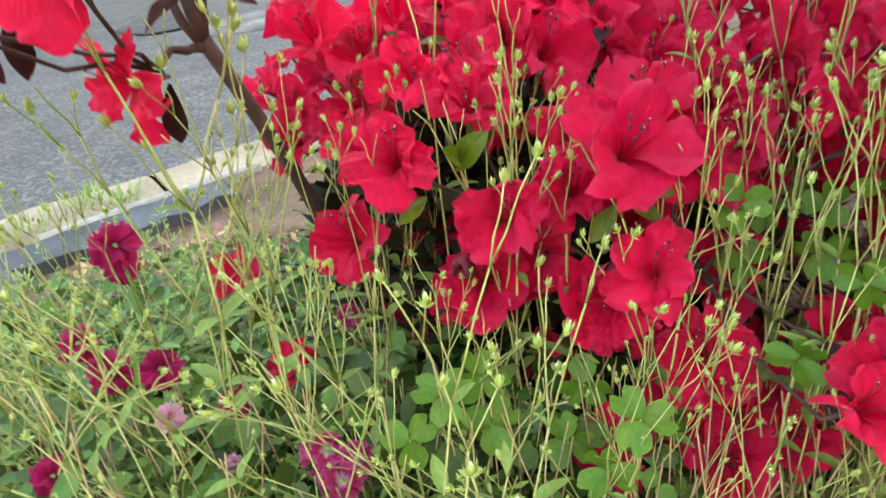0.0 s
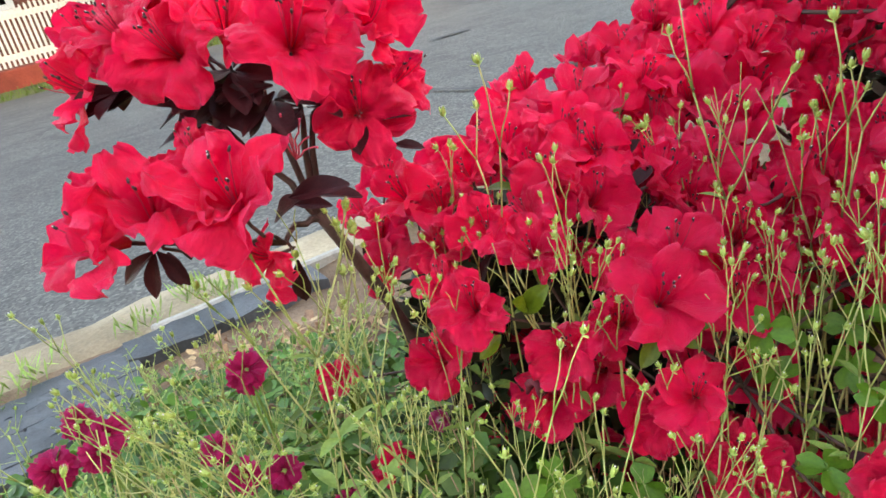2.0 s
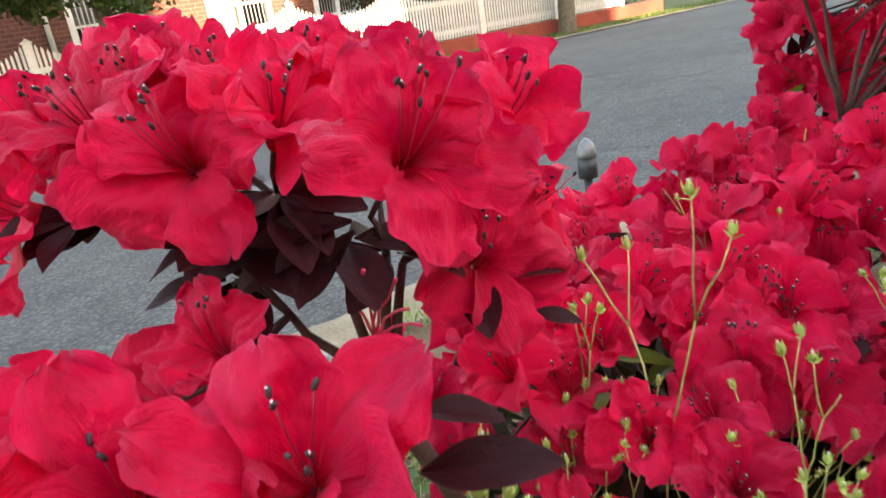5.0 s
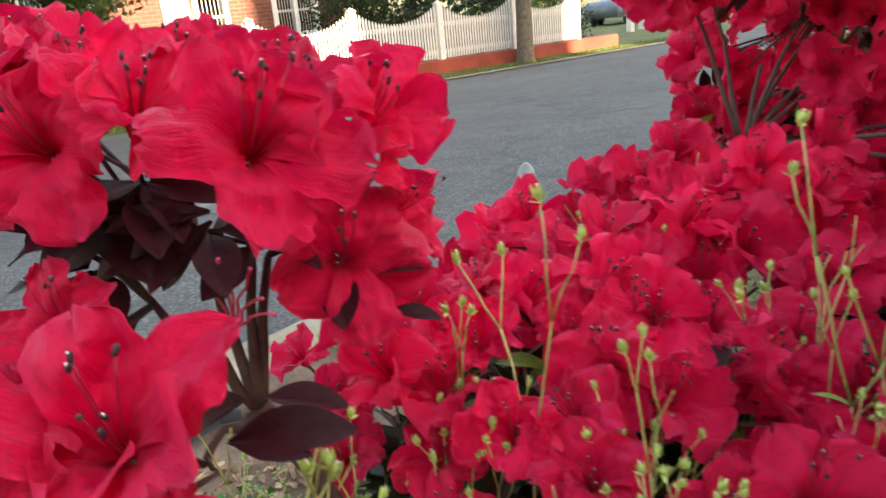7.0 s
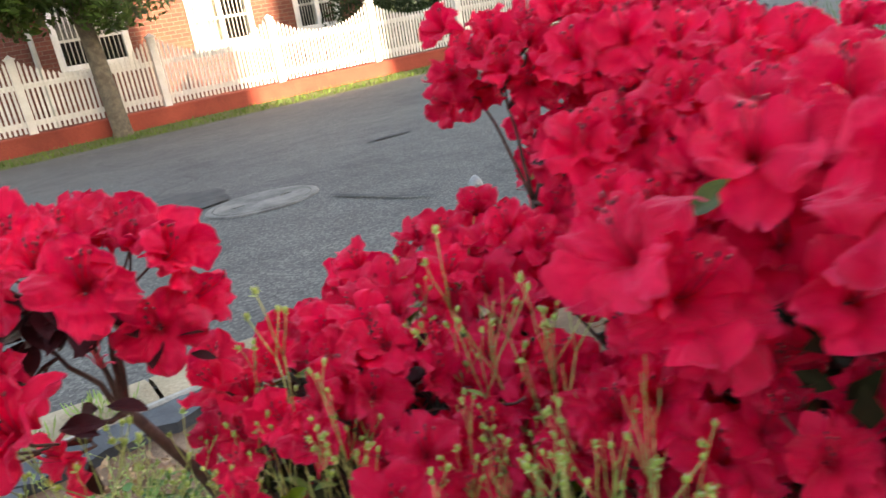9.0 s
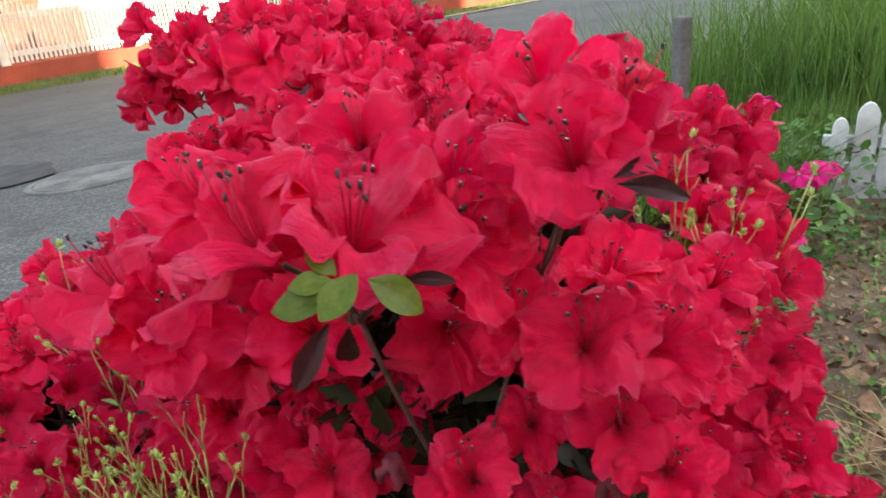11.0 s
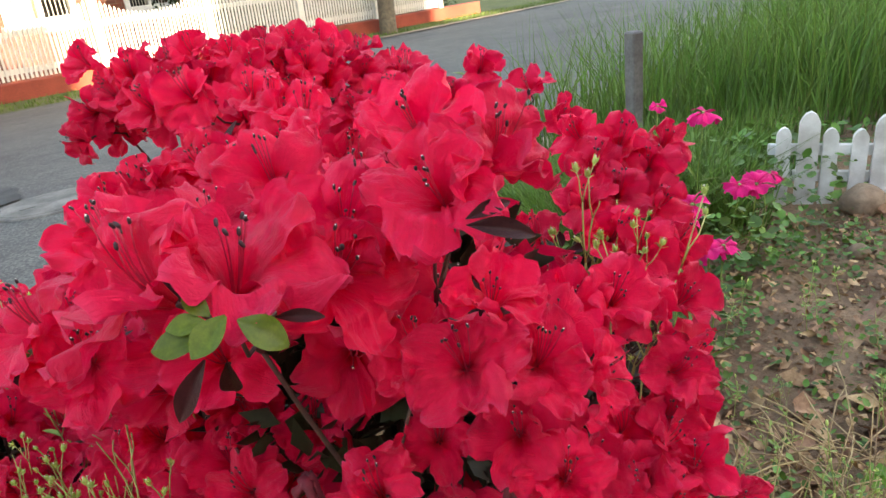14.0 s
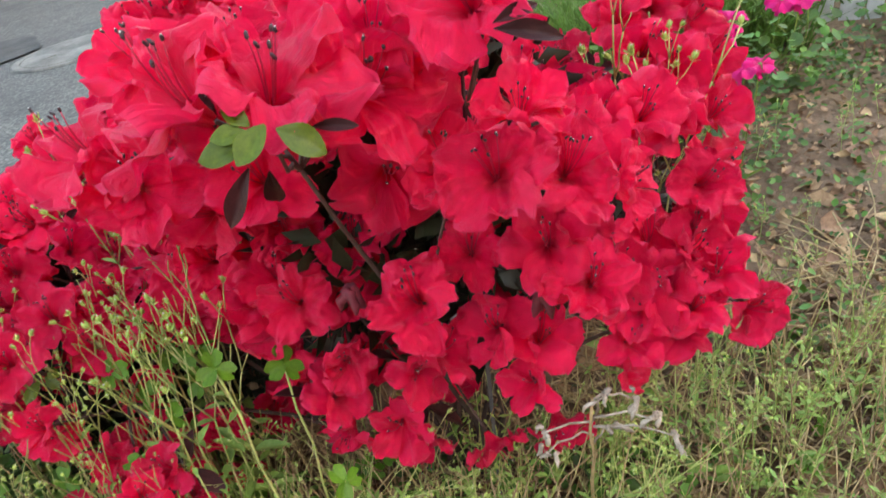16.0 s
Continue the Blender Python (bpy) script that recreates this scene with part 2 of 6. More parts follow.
GREYCAP = plain("lamp_cap", (0.16, 0.165, 0.17), (0.26, 0.265, 0.27), 40, 0.4, bump=0.2, dist=0.0005, metal=0.3)
RUBBER = plain("black_rubber", (0.02, 0.022, 0.026), (0.04, 0.042, 0.05), 30, 0.45, bump=0.2)
CARPAINT = plain("car_paint", (0.10, 0.12, 0.15), (0.13, 0.15, 0.18), 3, 0.25, bump=0)


def brick_material():
    m, t, bs, out = nodes_of("brick_wall")
    vec = t.nodes.new("ShaderNodeTexCoord").outputs["UV"]
    br = t.nodes.new("ShaderNodeTexBrick")
    br.inputs["Scale"].default_value = 1.0
    br.inputs["Brick Width"].default_value, br.inputs["Row Height"].default_value, br.inputs["Mortar Size"].default_value = 0.21, 0.075, 0.006
    br.inputs["Color1"].default_value, br.inputs["Color2"].default_value = (0.17, 0.048, 0.028, 1), (0.115, 0.034, 0.023, 1)
    br.inputs["Mortar"].default_value = (0.17, 0.105, 0.08, 1)
    t.links.new(vec, br.inputs["Vector"])
    grain = noise_node(t, vec, 30.0, 5.0)
    col = mixed(t, 0.4, br.outputs["Color"], ramp(t, grain, [(0.3, (0.3, 0.3, 0.3)), (0.7, (0.75, 0.75, 0.75))]), "OVERLAY")
    t.links.new(col, bs.inputs["Base Color"])
    bs.inputs["Roughness"].default_value = 0.85
    bumped(t, bs, br.outputs["Fac"], -0.5, 0.006)
    return m


BRICK = brick_material()


def glass_material():
    m, t, bs, out = nodes_of("window_glass")
    bs.inputs["Base Color"].default_value = (0.9, 0.95, 0.95, 1)
    bs.inputs["Transmission Weight"].default_value, bs.inputs["Roughness"].default_value, bs.inputs["IOR"].default_value = 1.0, 0.02, 1.45
    return m


GLASS = glass_material()


# ---- meshes ----
class Mesh:
    """Vertices, faces, their texture places and materials, gathered for one object."""

    def __init__(self):
        self.v, self.f, self.uv, self.mi = [], [], [], []

    def face(self, ids, uvs=None, mi=0):
        self.f.append(ids)
        self.uv.append(uvs or [(0.5, 0.5)] * len(ids))
        self.mi.append(mi)

    def sheet(self, fn, nu, nv, mi=0, m=None):
        """A grid of fn(u, v) with u from -1 to 1 and v from 0 to 1."""
        base = len(self.v)
        for j in range(nv + 1):
            for i in range(nu + 1):
                p = Vector(fn(2 * i / nu - 1, j / nv))
                self.v.append(tuple(m @ p if m else p))
        for j in range(nv):
            for i in range(nu):
                a = base + j * (nu + 1) + i
                q = [(i / nu, j / nv), ((i + 1) / nu, j / nv), ((i + 1) / nu, (j + 1) / nv), (i / nu, (j + 1) / nv)]
                self.face((a, a + 1, a + nu + 2, a + nu + 1), q, mi)

    def tube(self, pts, radii, n=5, mi=0, cap=True):
        pts = [Vector(p) for p in pts]
        base, side = len(self.v), None
        for k, p in enumerate(pts):
            d = (pts[min(k + 1, len(pts) - 1)] - pts[max(k - 1, 0)]).normalized()
            if side is None or abs(side.dot(d)) > 0.95:
                side = d.orthogonal()
            side = (side - d * side.dot(d)).normalized()
            other = d.cross(side)
            r = radii[k] if isinstance(radii, (list, tuple)) else radii
            for i in range(n):
                a = 2 * math.pi * i / n
                self.v.append(tuple(p + (side * math.cos(a) + other * math.sin(a)) * r))
        for k in range(len(pts) - 1):
            for i in range(n):
                a, b = base + k * n + i, base + k * n + (i + 1) % n
                self.face((a, b, b + n, a + n), None, mi)
        if cap:
            self.face(tuple(base + i for i in range(n))[::-1], None, mi)
            self.face(tuple(base + (len(pts) - 1) * n + i for i in range(n)), None, mi)

    def blob(self, c, r, m=None, n=6, rings=4, mi=0, rough=0.0, rng=None):
        """A closed rounded lump with three radii."""
        base = len(self.v)
        r = Vector(r) if not isinstance(r, (int, float)) else Vector((r, r, r))
        for j in range(1, rings):
            th = math.pi * j / rings
            for i in range(n):
                a = 2 * math.pi * i / n
                k = 1 + (rng.uniform(-rough, rough) if rng else 0)
                p = Vector((r.x * math.sin(th) * math.cos(a), r.y * math.sin(th) * math.sin(a), r.z * math.cos(th))) * k
                self.v.append(tuple((m @ p if m else p) + Vector(c)))
        top, bot = len(self.v), len(self.v) + 1
        for s in (1, -1):
            p = Vector((0, 0, r.z * s))
            self.v.append(tuple((m @ p if m else p) + Vector(c)))
        for j in range(rings - 2):
            for i in range(n):
                a, b = base + j * n + i, base + j * n + (i + 1) % n
                self.face((a, a + n, b + n, b), None, mi)
        for i in range(n):
            self.face((base + i, base + (i + 1) % n, top), None, mi)
            a = base + (rings - 2) * n
            self.face((a + (i + 1) % n, a + i, bot), None, mi)

    def box(self, x0, y0, z0, x1, y1, z1, mi=0, bev=0.0):
        """A block with its edges taken off."""
        b = min(bev, (x1 - x0) / 3, (y1 - y0) / 3, (z1 - z0) / 3)
        if b <= 0:
            c = [(x, y, z) for z in (z0, z1) for y in (y0, y1) for x in (x0, x1)]
            k = len(self.v)
            self.v += c
            for q in ((0, 2, 3, 1), (4, 5, 7, 6), (0, 1, 5, 4), (2, 6, 7, 3), (0, 4, 6, 2), (1, 3, 7, 5)):
                p = [c[i] for i in q]
                ax = 0 if abs(p[0][1] - p[2][1]) > 1e-6 and abs(p[0][0] - p[2][0]) < 1e-6 else None
                self.face(tuple(k + i for i in q), [(v[1] if ax == 0 else v[0], v[2] if abs(p[0][2] - p[2][2]) > 1e-6 else v[1]) for v in p], mi)
            return
        bm = bmesh.new()
        bmesh.ops.create_cube(bm, size=1)
        for v in bm.verts:
            v.co = ((x0 + x1) / 2 + v.co.x * (x1 - x0), (y0 + y1) / 2 + v.co.y * (y1 - y0), (z0 + z1) / 2 + v.co.z * (z1 - z0))
        bmesh.ops.bevel(bm, geom=bm.edges[:], offset=b, segments=1, affect="EDGES")
        k = len(self.v)
        bm.verts.index_update()
        self.v += [tuple(v.co) for v in bm.verts]
        for f in bm.faces:
            self.face(tuple(k + v.index for v in f.verts), [(v.co.x, v.co.z) for v in f.verts], mi)
        bm.free()

    def made(self, name, mats, smooth=True):
        me = bpy.data.meshes.new(name)
        me.from_pydata(self.v, [], self.f)
        for m in mats:
            me.materials.append(m)
        me.polygons.foreach_set("material_index", self.mi)
        me.polygons.foreach_set("use_smooth", [smooth] * len(self.f))
        layer = me.uv_layers.new(name="UVMap")
        layer.data.foreach_set("uv", [c for f in self.uv for p in f for c in p])
        me.update()
        return me


def part(name, mesh, mats, parent=None, label="", smooth=True, m=None):
    """One mesh object, under its thing if it has one."""
    if isinstance(mesh, Mesh):
        mesh = mesh.made(name, mats if isinstance(mats, (list, tuple)) else [mats], smooth)
    ob = new(name, mesh)
    if parent is not None:
        ob.parent = parent
    if m is not None:
        ob.matrix_basis = m
    if label:
        ob["label"] = label
    return ob


def thing(name, m, label, category, group="", kind=""):
    ob = new(name)
    ob.empty_display_size = 0.05
    ob.matrix_basis = m
    return tagged(ob, label, category, group, kind)


def facing(place, out, spin=0.0, size=1.0):
    """The pose of a thing whose z axis points along out."""
    q = Vector(out).to_track_quat("Z", "Y")
    return Matrix.Translation(place) @ q.to_matrix().to_4x4() @ Matrix.Rotation(spin, 4, "Z") @ Matrix.Scale(size, 4)


def bend(a, b, lift=0.0, n=6, wob=0.0, rng=None):
    """Points from a to b on a bow that rises by lift in the middle."""
    a, b = Vector(a), Vector(b)
    out = []
    for i in range(n + 1):
        k = i / n
        p = a.lerp(b, k) + Vector((0, 0, lift * 4 * k * (1 - k)))
        if rng and 0 < i < n:
            p += Vector([rng.uniform(-wob, wob) for _ in range(3)])
        out.append(p)
    return out


# ---- the ground: bed, road, far verge ----
ROAD_IN, ROAD_OUT = 1.35, 10.55


def road_z(w):
    return 0.62 - 0.0674 * (w - 1.42)


def bed_z(x, y):
    w = -math.sin(ALONG) * x + math.cos(ALONG) * y
    s = math.cos(ALONG) * x + math.sin(ALONG) * y
    k = min(1.0, max(0.0, (1.15 - w) / 0.9))
    z = 0.665 + 0.13 * k * k * (3 - 2 * k)
    d = math.hypot(x, y)
    if d < 4:
        z += 0.012 * noise.noise((x * 5, y * 5, 0.3)) + 0.005 * noise.noise((x * 17, y * 17, 2.3))
    return z


def ground_z(s, w):
    if w < 1.2:
        p = STREET @ Vector((s, w, 0))
        return bed_z(p.x, p.y)
    if w < ROAD_OUT + 0.2:
        return road_z(max(w, 1.4)) - 0.14
    return 0.02


mesh = Mesh()
ss = [-400, -120, -40, -15, -6, -3] + [-2 + 0.06 * i for i in range(84)] + [3.4, 4.5, 7, 14, 40, 120, 400]
ws = [-400, -120, -40, -15, -6, -3] + [-1.4 + 0.06 * i for i in range(44)] + [1.24, 1.5, 4, 7, 10.4, 10.76, 11.2, 14, 20, 40, 120, 500]
for w in ws:
    for s in ss:
        mesh.v.append((s, w, ground_z(s, w)))
for j in range(len(ws) - 1):
    for i in range(len(ss) - 1):
        a = j * len(ss) + i
        mesh.face((a, a + 1, a + len(ss) + 1, a + len(ss)), None, 0 if ws[j] < 5 else 1)
tagged(part("ground", mesh, [SOIL, TURF], m=STREET), "brown soil bed with dead leaves, falling to a road verge", "ground", kind="structure")

mesh = Mesh()
ws = [ROAD_IN + (ROAD_OUT - ROAD_IN) * i / 24 for i in range(25)]
ss = [-200, -60, -20] + [-10 + i for i in range(31)] + [25, 60, 200]
for w in ws:
    for s in ss:
        mesh.v.append((s, w, road_z(w) + 0.006 * noise.noise((s, w, 0))))
for j in range(24):
    for i in range(len(ss) - 1):
        a = j * len(ss) + i
        mesh.face((a, a + 1, a + len(ss) + 1, a + len(ss)))
tagged(part("road", mesh, ASPHALT, m=STREET), "worn grey asphalt street with patches and cracks", "road", kind="structure")

# unseen walls added behind the camera to close and shade the place; the evening sun comes over the two low stretches
for i, (s0, s1, top_) in enumerate(((-70, 12.25, 19.0), (12.25, 14.9, 10.0), (14.9, 19.9, 19.0), (19.9, 21.6, 10.0), (21.6, 90, 19.0))):
    mesh = Mesh()
    mesh.box(s0, -26.4, -0.5, s1, -26.0, top_)
    tagged(part("wall_behind_%d" % (i + 1), mesh, BRICK, m=STREET, smooth=False), "unseen wall added behind the camera to shade the bed and street", "wall", kind="structure")


# ---- the near kerb and the slates ----
rng = random.Random(3)
s = -7.0
kerb = thing("kerb", STREET, "weathered tan concrete kerb along the road", "kerb", kind="structure")
while s < 9.0:
    L = rng.uniform(0.55, 0.8)
    mesh = Mesh()
    nu, nv = 8, 6

    def stone(u, v, s=s, L=L):
        a = s + (u + 1) / 2 * (L - 0.008)
        prof = [(1.375, 0.50), (1.375, 0.640), (1.36, 0.656), (1.30, 0.668), (1.22, 0.668), (1.185, 0.655), (1.185, 0.50)][round(v * 6)]
        e = 0.006 * noise.noise((a * 6, prof[0] * 9, 0)) + 0.004 * noise.noise((a * 25, prof[0] * 30, 4))
        return (a, prof[0] + e, prof[1] + e)
    mesh.sheet(stone, nu, nv)
    part("kerb_stone", mesh, CURB, kerb)
    s += L

mesh = Mesh()
mesh.box(0.03, 1.166, 0.63, 0.40, 1.183, 0.684, bev=0.004)
tagged(part("edging_strip", mesh, PALESTRIP, m=STREET, smooth=False), "pale weathered edging strip against the kerb", "edging")

# overlapping slate pieces, in rows, with chipped ends
k = 0
for row in range(7):
    for i in range(4):
        w0, s0 = 1.17 - row * 0.036 - 0.03 * (3 - i), -0.60 + i * 0.145 + rng.uniform(-0.012, 0.012)
        if row > 4 and i < 2:
            continue
        mesh = Mesh()
        n = 7
        top = [(s0 + 0.15 * j / n + rng.uniform(-0.004, 0.004), w0 + 0.012 * rng.random()) for j in range(n + 1)]
        low = [(s0 + 0.15 * j / n + rng.uniform(-0.004, 0.004), w0 - 0.075 + 0.012 * rng.random()) for j in range(n + 1)]
        zt, zb = 0.664 + row * 0.0055, 0.674 + row * 0.0055
        base = len(mesh.v)
        for (a, b), z in [(p, zt + 0.006) for p in top] + [(p, zb + 0.008) for p in low] + [(p, zt) for p in top] + [(p, zb) for p in low]:
            mesh.v.append((a, b, z + rng.uniform(-0.001, 0.001)))
        N = n + 1
        for j in range(n):
            mesh.face((j, N + j, N + j + 1, j + 1))
            mesh.face((N + j, 3 * N + j, 3 * N + j + 1, N + j + 1))
            mesh.face((2 * N + j, j, j + 1, 2 * N + j + 1))
        mesh.face((0, 2 * N, 3 * N, N))
        mesh.face((n, N + n, 3 * N + n, 2 * N + n))
        tagged(part("slate", mesh, SLATE, m=STREET, smooth=False), "dark grey slate piece with chipped edges, laid overlapping", "slate", "slates beside the kerb")
for i in range(2):
    mesh = Mesh()
    s0 = -0.02 + i * 0.17
    n = 6
    up = [(s0 + 0.17 * j / n, 1.16 + rng.uniform(-0.006, 0.003)) for j in range(n + 1)]
    lo = [(s0 + 0.17 * j / n, 1.07 + rng.uniform(-0.012, 0.012)) for j in range(n + 1)]
    for pts, z in ((up, 0.683), (lo, 0.689), (up, 0.66), (lo, 0.66)):
        mesh.v += [(a, b, z + rng.uniform(-0.001, 0.001)) for a, b in pts]
    N = n + 1
    for j in range(n):
        mesh.face((j, N + j, N + j + 1, j + 1))
        mesh.face((N + j, 3 * N + j, 3 * N + j + 1, N + j + 1))
        mesh.face((2 * N + j, j, j + 1, 2 * N + j + 1))
    mesh.face((0, 2 * N, 3 * N, N))
    mesh.face((n, N + n, 3 * N + n, 2 * N + n))
    tagged(part("slate", mesh, SLATE, m=STREET, smooth=False), "long dark grey slate lying flat along the kerb", "slate", "slates beside the kerb")

# the cover in the road, its dark patch, and a worn dark mark
cover = thing("manhole_cover", STREET @ Matrix.Translation((1.14, 3.08, road_z(3.08) + 0.004)) @ Matrix.Rotation(-0.0673, 4, "X"), "round pale grey concrete utility cover set in the asphalt", "manhole cover")
for name, r0, r1, z in (("cover_ring", 0.236, 0.272, 0.004), ("cover_lid", 0.0, 0.234, 0.005)):
    mesh = Mesh()
    n = 40
    for r, zz in ((r0, z), (r1 - 0.006, z), (r1, z - 0.006)):
        for i in range(n):
            a = 2 * math.pi * i / n
            mesh.v.append((r * math.cos(a), r * math.sin(a), zz))
    for j in range(2):
        for i in range(n):
            a, b = j * n + i, j * n + (i + 1) % n
            mesh.face((a, a + n, b + n, b))
    if r0 == 0:
        for a in (-0.12, 0.12):
            mesh.box(a - 0.03, -0.008, z, a + 0.03, 0.008, z + 0.003)
    part(name, mesh, IRON, cover, smooth=False)


def splat(name, s0, w0, rs, rw, mat, label, cat, seed, lift=0.009):
    mesh, r = Mesh(), random.Random(seed)
    n = 26
    mesh.v.append((s0, w0, road_z(w0) + lift))
    for i in range(n):
        a = 2 * math.pi * i / n
        k = 1 + 0.10 * math.sin(2 * a + seed) + 0.07 * math.sin(5 * a) + r.uniform(-0.03, 0.03)
        p = (s0 + rs * k * math.cos(a), w0 + rw * k * math.sin(a))
        mesh.v.append((*p, road_z(p[1]) + lift))
    for i in range(n):
        mesh.face((0, 1 + i, 1 + (i + 1) % n))
    return tagged(part(name, mesh, mat, m=STREET), label, cat, kind="structure")


splat("road_patch", 0.93, 3.66, 0.24, 0.30, PATCH, "dark tar patch in the asphalt", "patch", 5)
splat("road_patch", 2.42, 4.05, 0.16, 0.04, PATCH, "small dark scar in the asphalt", "patch", 8)
# a crack that runs from the cover along the road, and one farther up the street
for path in (((1.33, 2.72), (1.36, 2.58), (1.40, 2.42), (1.42, 2.30), (1.49, 2.12)), ((8.2, 3.4), (8.35, 4.2), (8.2, 5.0), (8.5, 6.1))):
    mesh = Mesh()
    for i, (a, b) in enumerate(path):
        hw = (0.006, 0.014, 0.009, 0.012, 0.003)[i]
        mesh.v += [(a - hw, b, road_z(b) + 0.012), (a + hw, b + 0.01, road_z(b) + 0.012)]
        if i:
            mesh.face((2 * i - 2, 2 * i, 2 * i + 1, 2 * i - 1))
    tagged(part("road_crack", mesh, PATCH, m=STREET), "tar-filled crack in the worn asphalt", "crack", kind="structure")
mesh = Mesh()
mesh.sheet(lambda u, v: (0.012 * u * math.sin(math.pi * max(0.05, v)), 0.04 * v, 0.004 * u * u + 0.003), 4, 5)
tagged(part("fallen_petal", mesh, PETAL, m=STREET @ pose(-0.72, 2.0, road_z(2.0) + 0.01, 0, 0, 60)), "single red petal lying on the road", "petal")

# ---- across the street: verge, base, fence ----
FENCE_W, BASE_Z = 11.3, 0.29
mesh = Mesh()
mesh.box(-12, FENCE_W - 0.12, -0.1, 13.3, FENCE_W + 0.12, BASE_Z, bev=0.012)
tagged(part("wall_base", mesh, REDBASE, m=STREET, smooth=False), "low red-painted masonry base under the fence", "wall", kind="structure")

fence = thing("picket_fence", STREET @ Matrix.Translation((0, FENCE_W, BASE_Z)), "white picket fence with scalloped top on a red base", "fence")
PANEL = 1.86
picket_meshes = {}


def picket(h):
    h = round(h, 2)
    if h not in picket_meshes:
        m_ = Mesh()
        a, t_ = 0.017, 0.010
        ring = [(-a, 0.02), (a, 0.02), (a, h - 0.04), (0, h), (-a, h - 0.04)]
        m_.v += [(x, -t_, z) for x, z in ring] + [(x, t_, z) for x, z in ring]
        m_.face((0, 1, 2, 3, 4))
        m_.face((9, 8, 7, 6, 5))
        for i in range(5):
            j = (i + 1) % 5
            m_.face((i, 5 + i, 5 + j, j))
        picket_meshes[h] = m_.made("picket", [WHITE], False)
    return picket_meshes[h]


post_mesh = Mesh()
post_mesh.box(-0.055, -0.055, -0.01, 0.055, 0.055, 1.0, bev=0.006)
post_mesh.box(-0.07, -0.07, 1.0, 0.07, 0.07, 1.02, bev=0.004)
b = len(post_mesh.v)
post_mesh.v += [(-0.06, -0.06, 1.02), (0.06, -0.06, 1.02), (0.06, 0.06, 1.02), (-0.06, 0.06, 1.02), (0, 0, 1.07)]
for i in range(4):
    post_mesh.face((b + i, b + (i + 1) % 4, b + 4))
post_mesh = post_mesh.made("post", [WHITE], False)
S0 = 0.93
for i in range(-5, 7):
    s = S0 + i * PANEL
    if s > 13.2:
        continue
    part("post", post_mesh, None, fence, m=Matrix.Translation((s, 0, 0)))
    if s + PANEL > 13.4:
        continue
    for z in (0.10, 0.60):
        mesh = Mesh()
        mesh.box(s + 0.055, 0.012, z, s + PANEL - 0.055, 0.045, z + 0.075, bev=0.004)
        part("rail", mesh, WHITE, fence, smooth=False)
    n = 27
    for j in range(n):
        q = (j + 0.5) / n
        x = s + 0.06 + q * (PANEL - 0.12)
        h = 0.73 + 0.27 * abs(2 * q - 1) ** 2.3
        part("picket", picket(h), None, fence, m=Matrix.Translation((x, 0, 0)))

# grass strip at the far road edge
rng = random.Random(11)
mesh = Mesh()
for i in range(9000):
    s, w = rng.uniform(-8, 16), rng.uniform(10.45, 11.18)
    h = rng.uniform(0.03, 0.10)
    a = rng.uniform(0, 6.28)
    dx, dy = 0.012 * math.cos(a), 0.012 * math.sin(a)
    lx, ly = rng.uniform(-0.03, 0.03), rng.uniform(-0.03, 0.03)
    b = len(mesh.v)
    z = 0.0
    mesh.v += [(s - dx, w - dy, z), (s + dx, w + dy, z), (s + lx, w + ly, z + h)]
    mesh.face((b, b + 1, b + 2))
tagged(part("verge_grass", mesh, LAWN, m=STREET), "strip of yellow-green grass along the far road edge", "grass", kind="stuff")
mesh = Mesh()
mesh.sheet(lambda u, v: (-60 + 60 * (u + 1), 10.35 + 0.85 * v, 0.012 + 0.03 * v), 30, 3)
tagged(part("verge", mesh, TURF, m=STREET), "earth verge under the grass strip", "ground", kind="structure")
mesh = Mesh()
mesh.sheet(lambda u, v: (7.0 + 17 * (u + 1), 10.0 + 0.45 * v, road_z(10.0) - 0.03 * v + 0.02), 30, 2)
tagged(part("pavement", mesh, CURB, m=STREET), "pale concrete gutter along the far road edge", "pavement", kind="structure")

# ---- the house ----
HW = 14.3
house = thing("house", STREET @ Matrix.Translation((0, HW, 0)), "red brick house with white-framed windows behind the fence", "house")
openings = [(-1.75, 0.35), (1.88, 3.15), (4.27, 5.55), (6.45, 7.5)]
SILL, HEAD = 0.95, 2.55
xs = -8.0
blocks = []
for a, b_ in openings:
    blocks += [(xs, 0, -0.1, a, 0.25, 5.5), (a, 0, -0.1, b_, 0.25, SILL), (a, 0, HEAD, b_, 0.25, 5.5)]
    xs = b_
blocks += [(xs, 0, -0.1, 8.1, 0.25, 5.5), (7.85, 0.25, -0.1, 8.1, 8.0, 5.5)]
for block in blocks:
    mesh = Mesh()
    mesh.box(*block)
    part("wall", mesh, BRICK, house, smooth=False)
mesh = Mesh()
mesh.box(-8.4, -0.5, 5.5, 8.5, 8.2, 5.62)
b = len(mesh.v)
mesh.v += [(-8.4, -0.5, 5.62), (8.5, -0.5, 5.62), (8.5, 8.2, 5.62), (-8.4, 8.2, 5.62), (-8.4, 3.9, 8.0), (8.5, 3.9, 8.0)]
for q in ((0, 1, 5, 4), (2, 3, 4, 5), (0, 4, 3), (1, 2, 5)):
    mesh.face(tuple(b + i for i in q))
part("roof", mesh, SLATE, house, smooth=False)
# near-black sheet behind the windows, standing for the unlit rooms
mesh = Mesh()
mesh.box(-7.7, 1.4, 0.0, 7.8, 1.5, 3.2)
part("room_back", mesh, ROOM_SHADE, house, smooth=False)
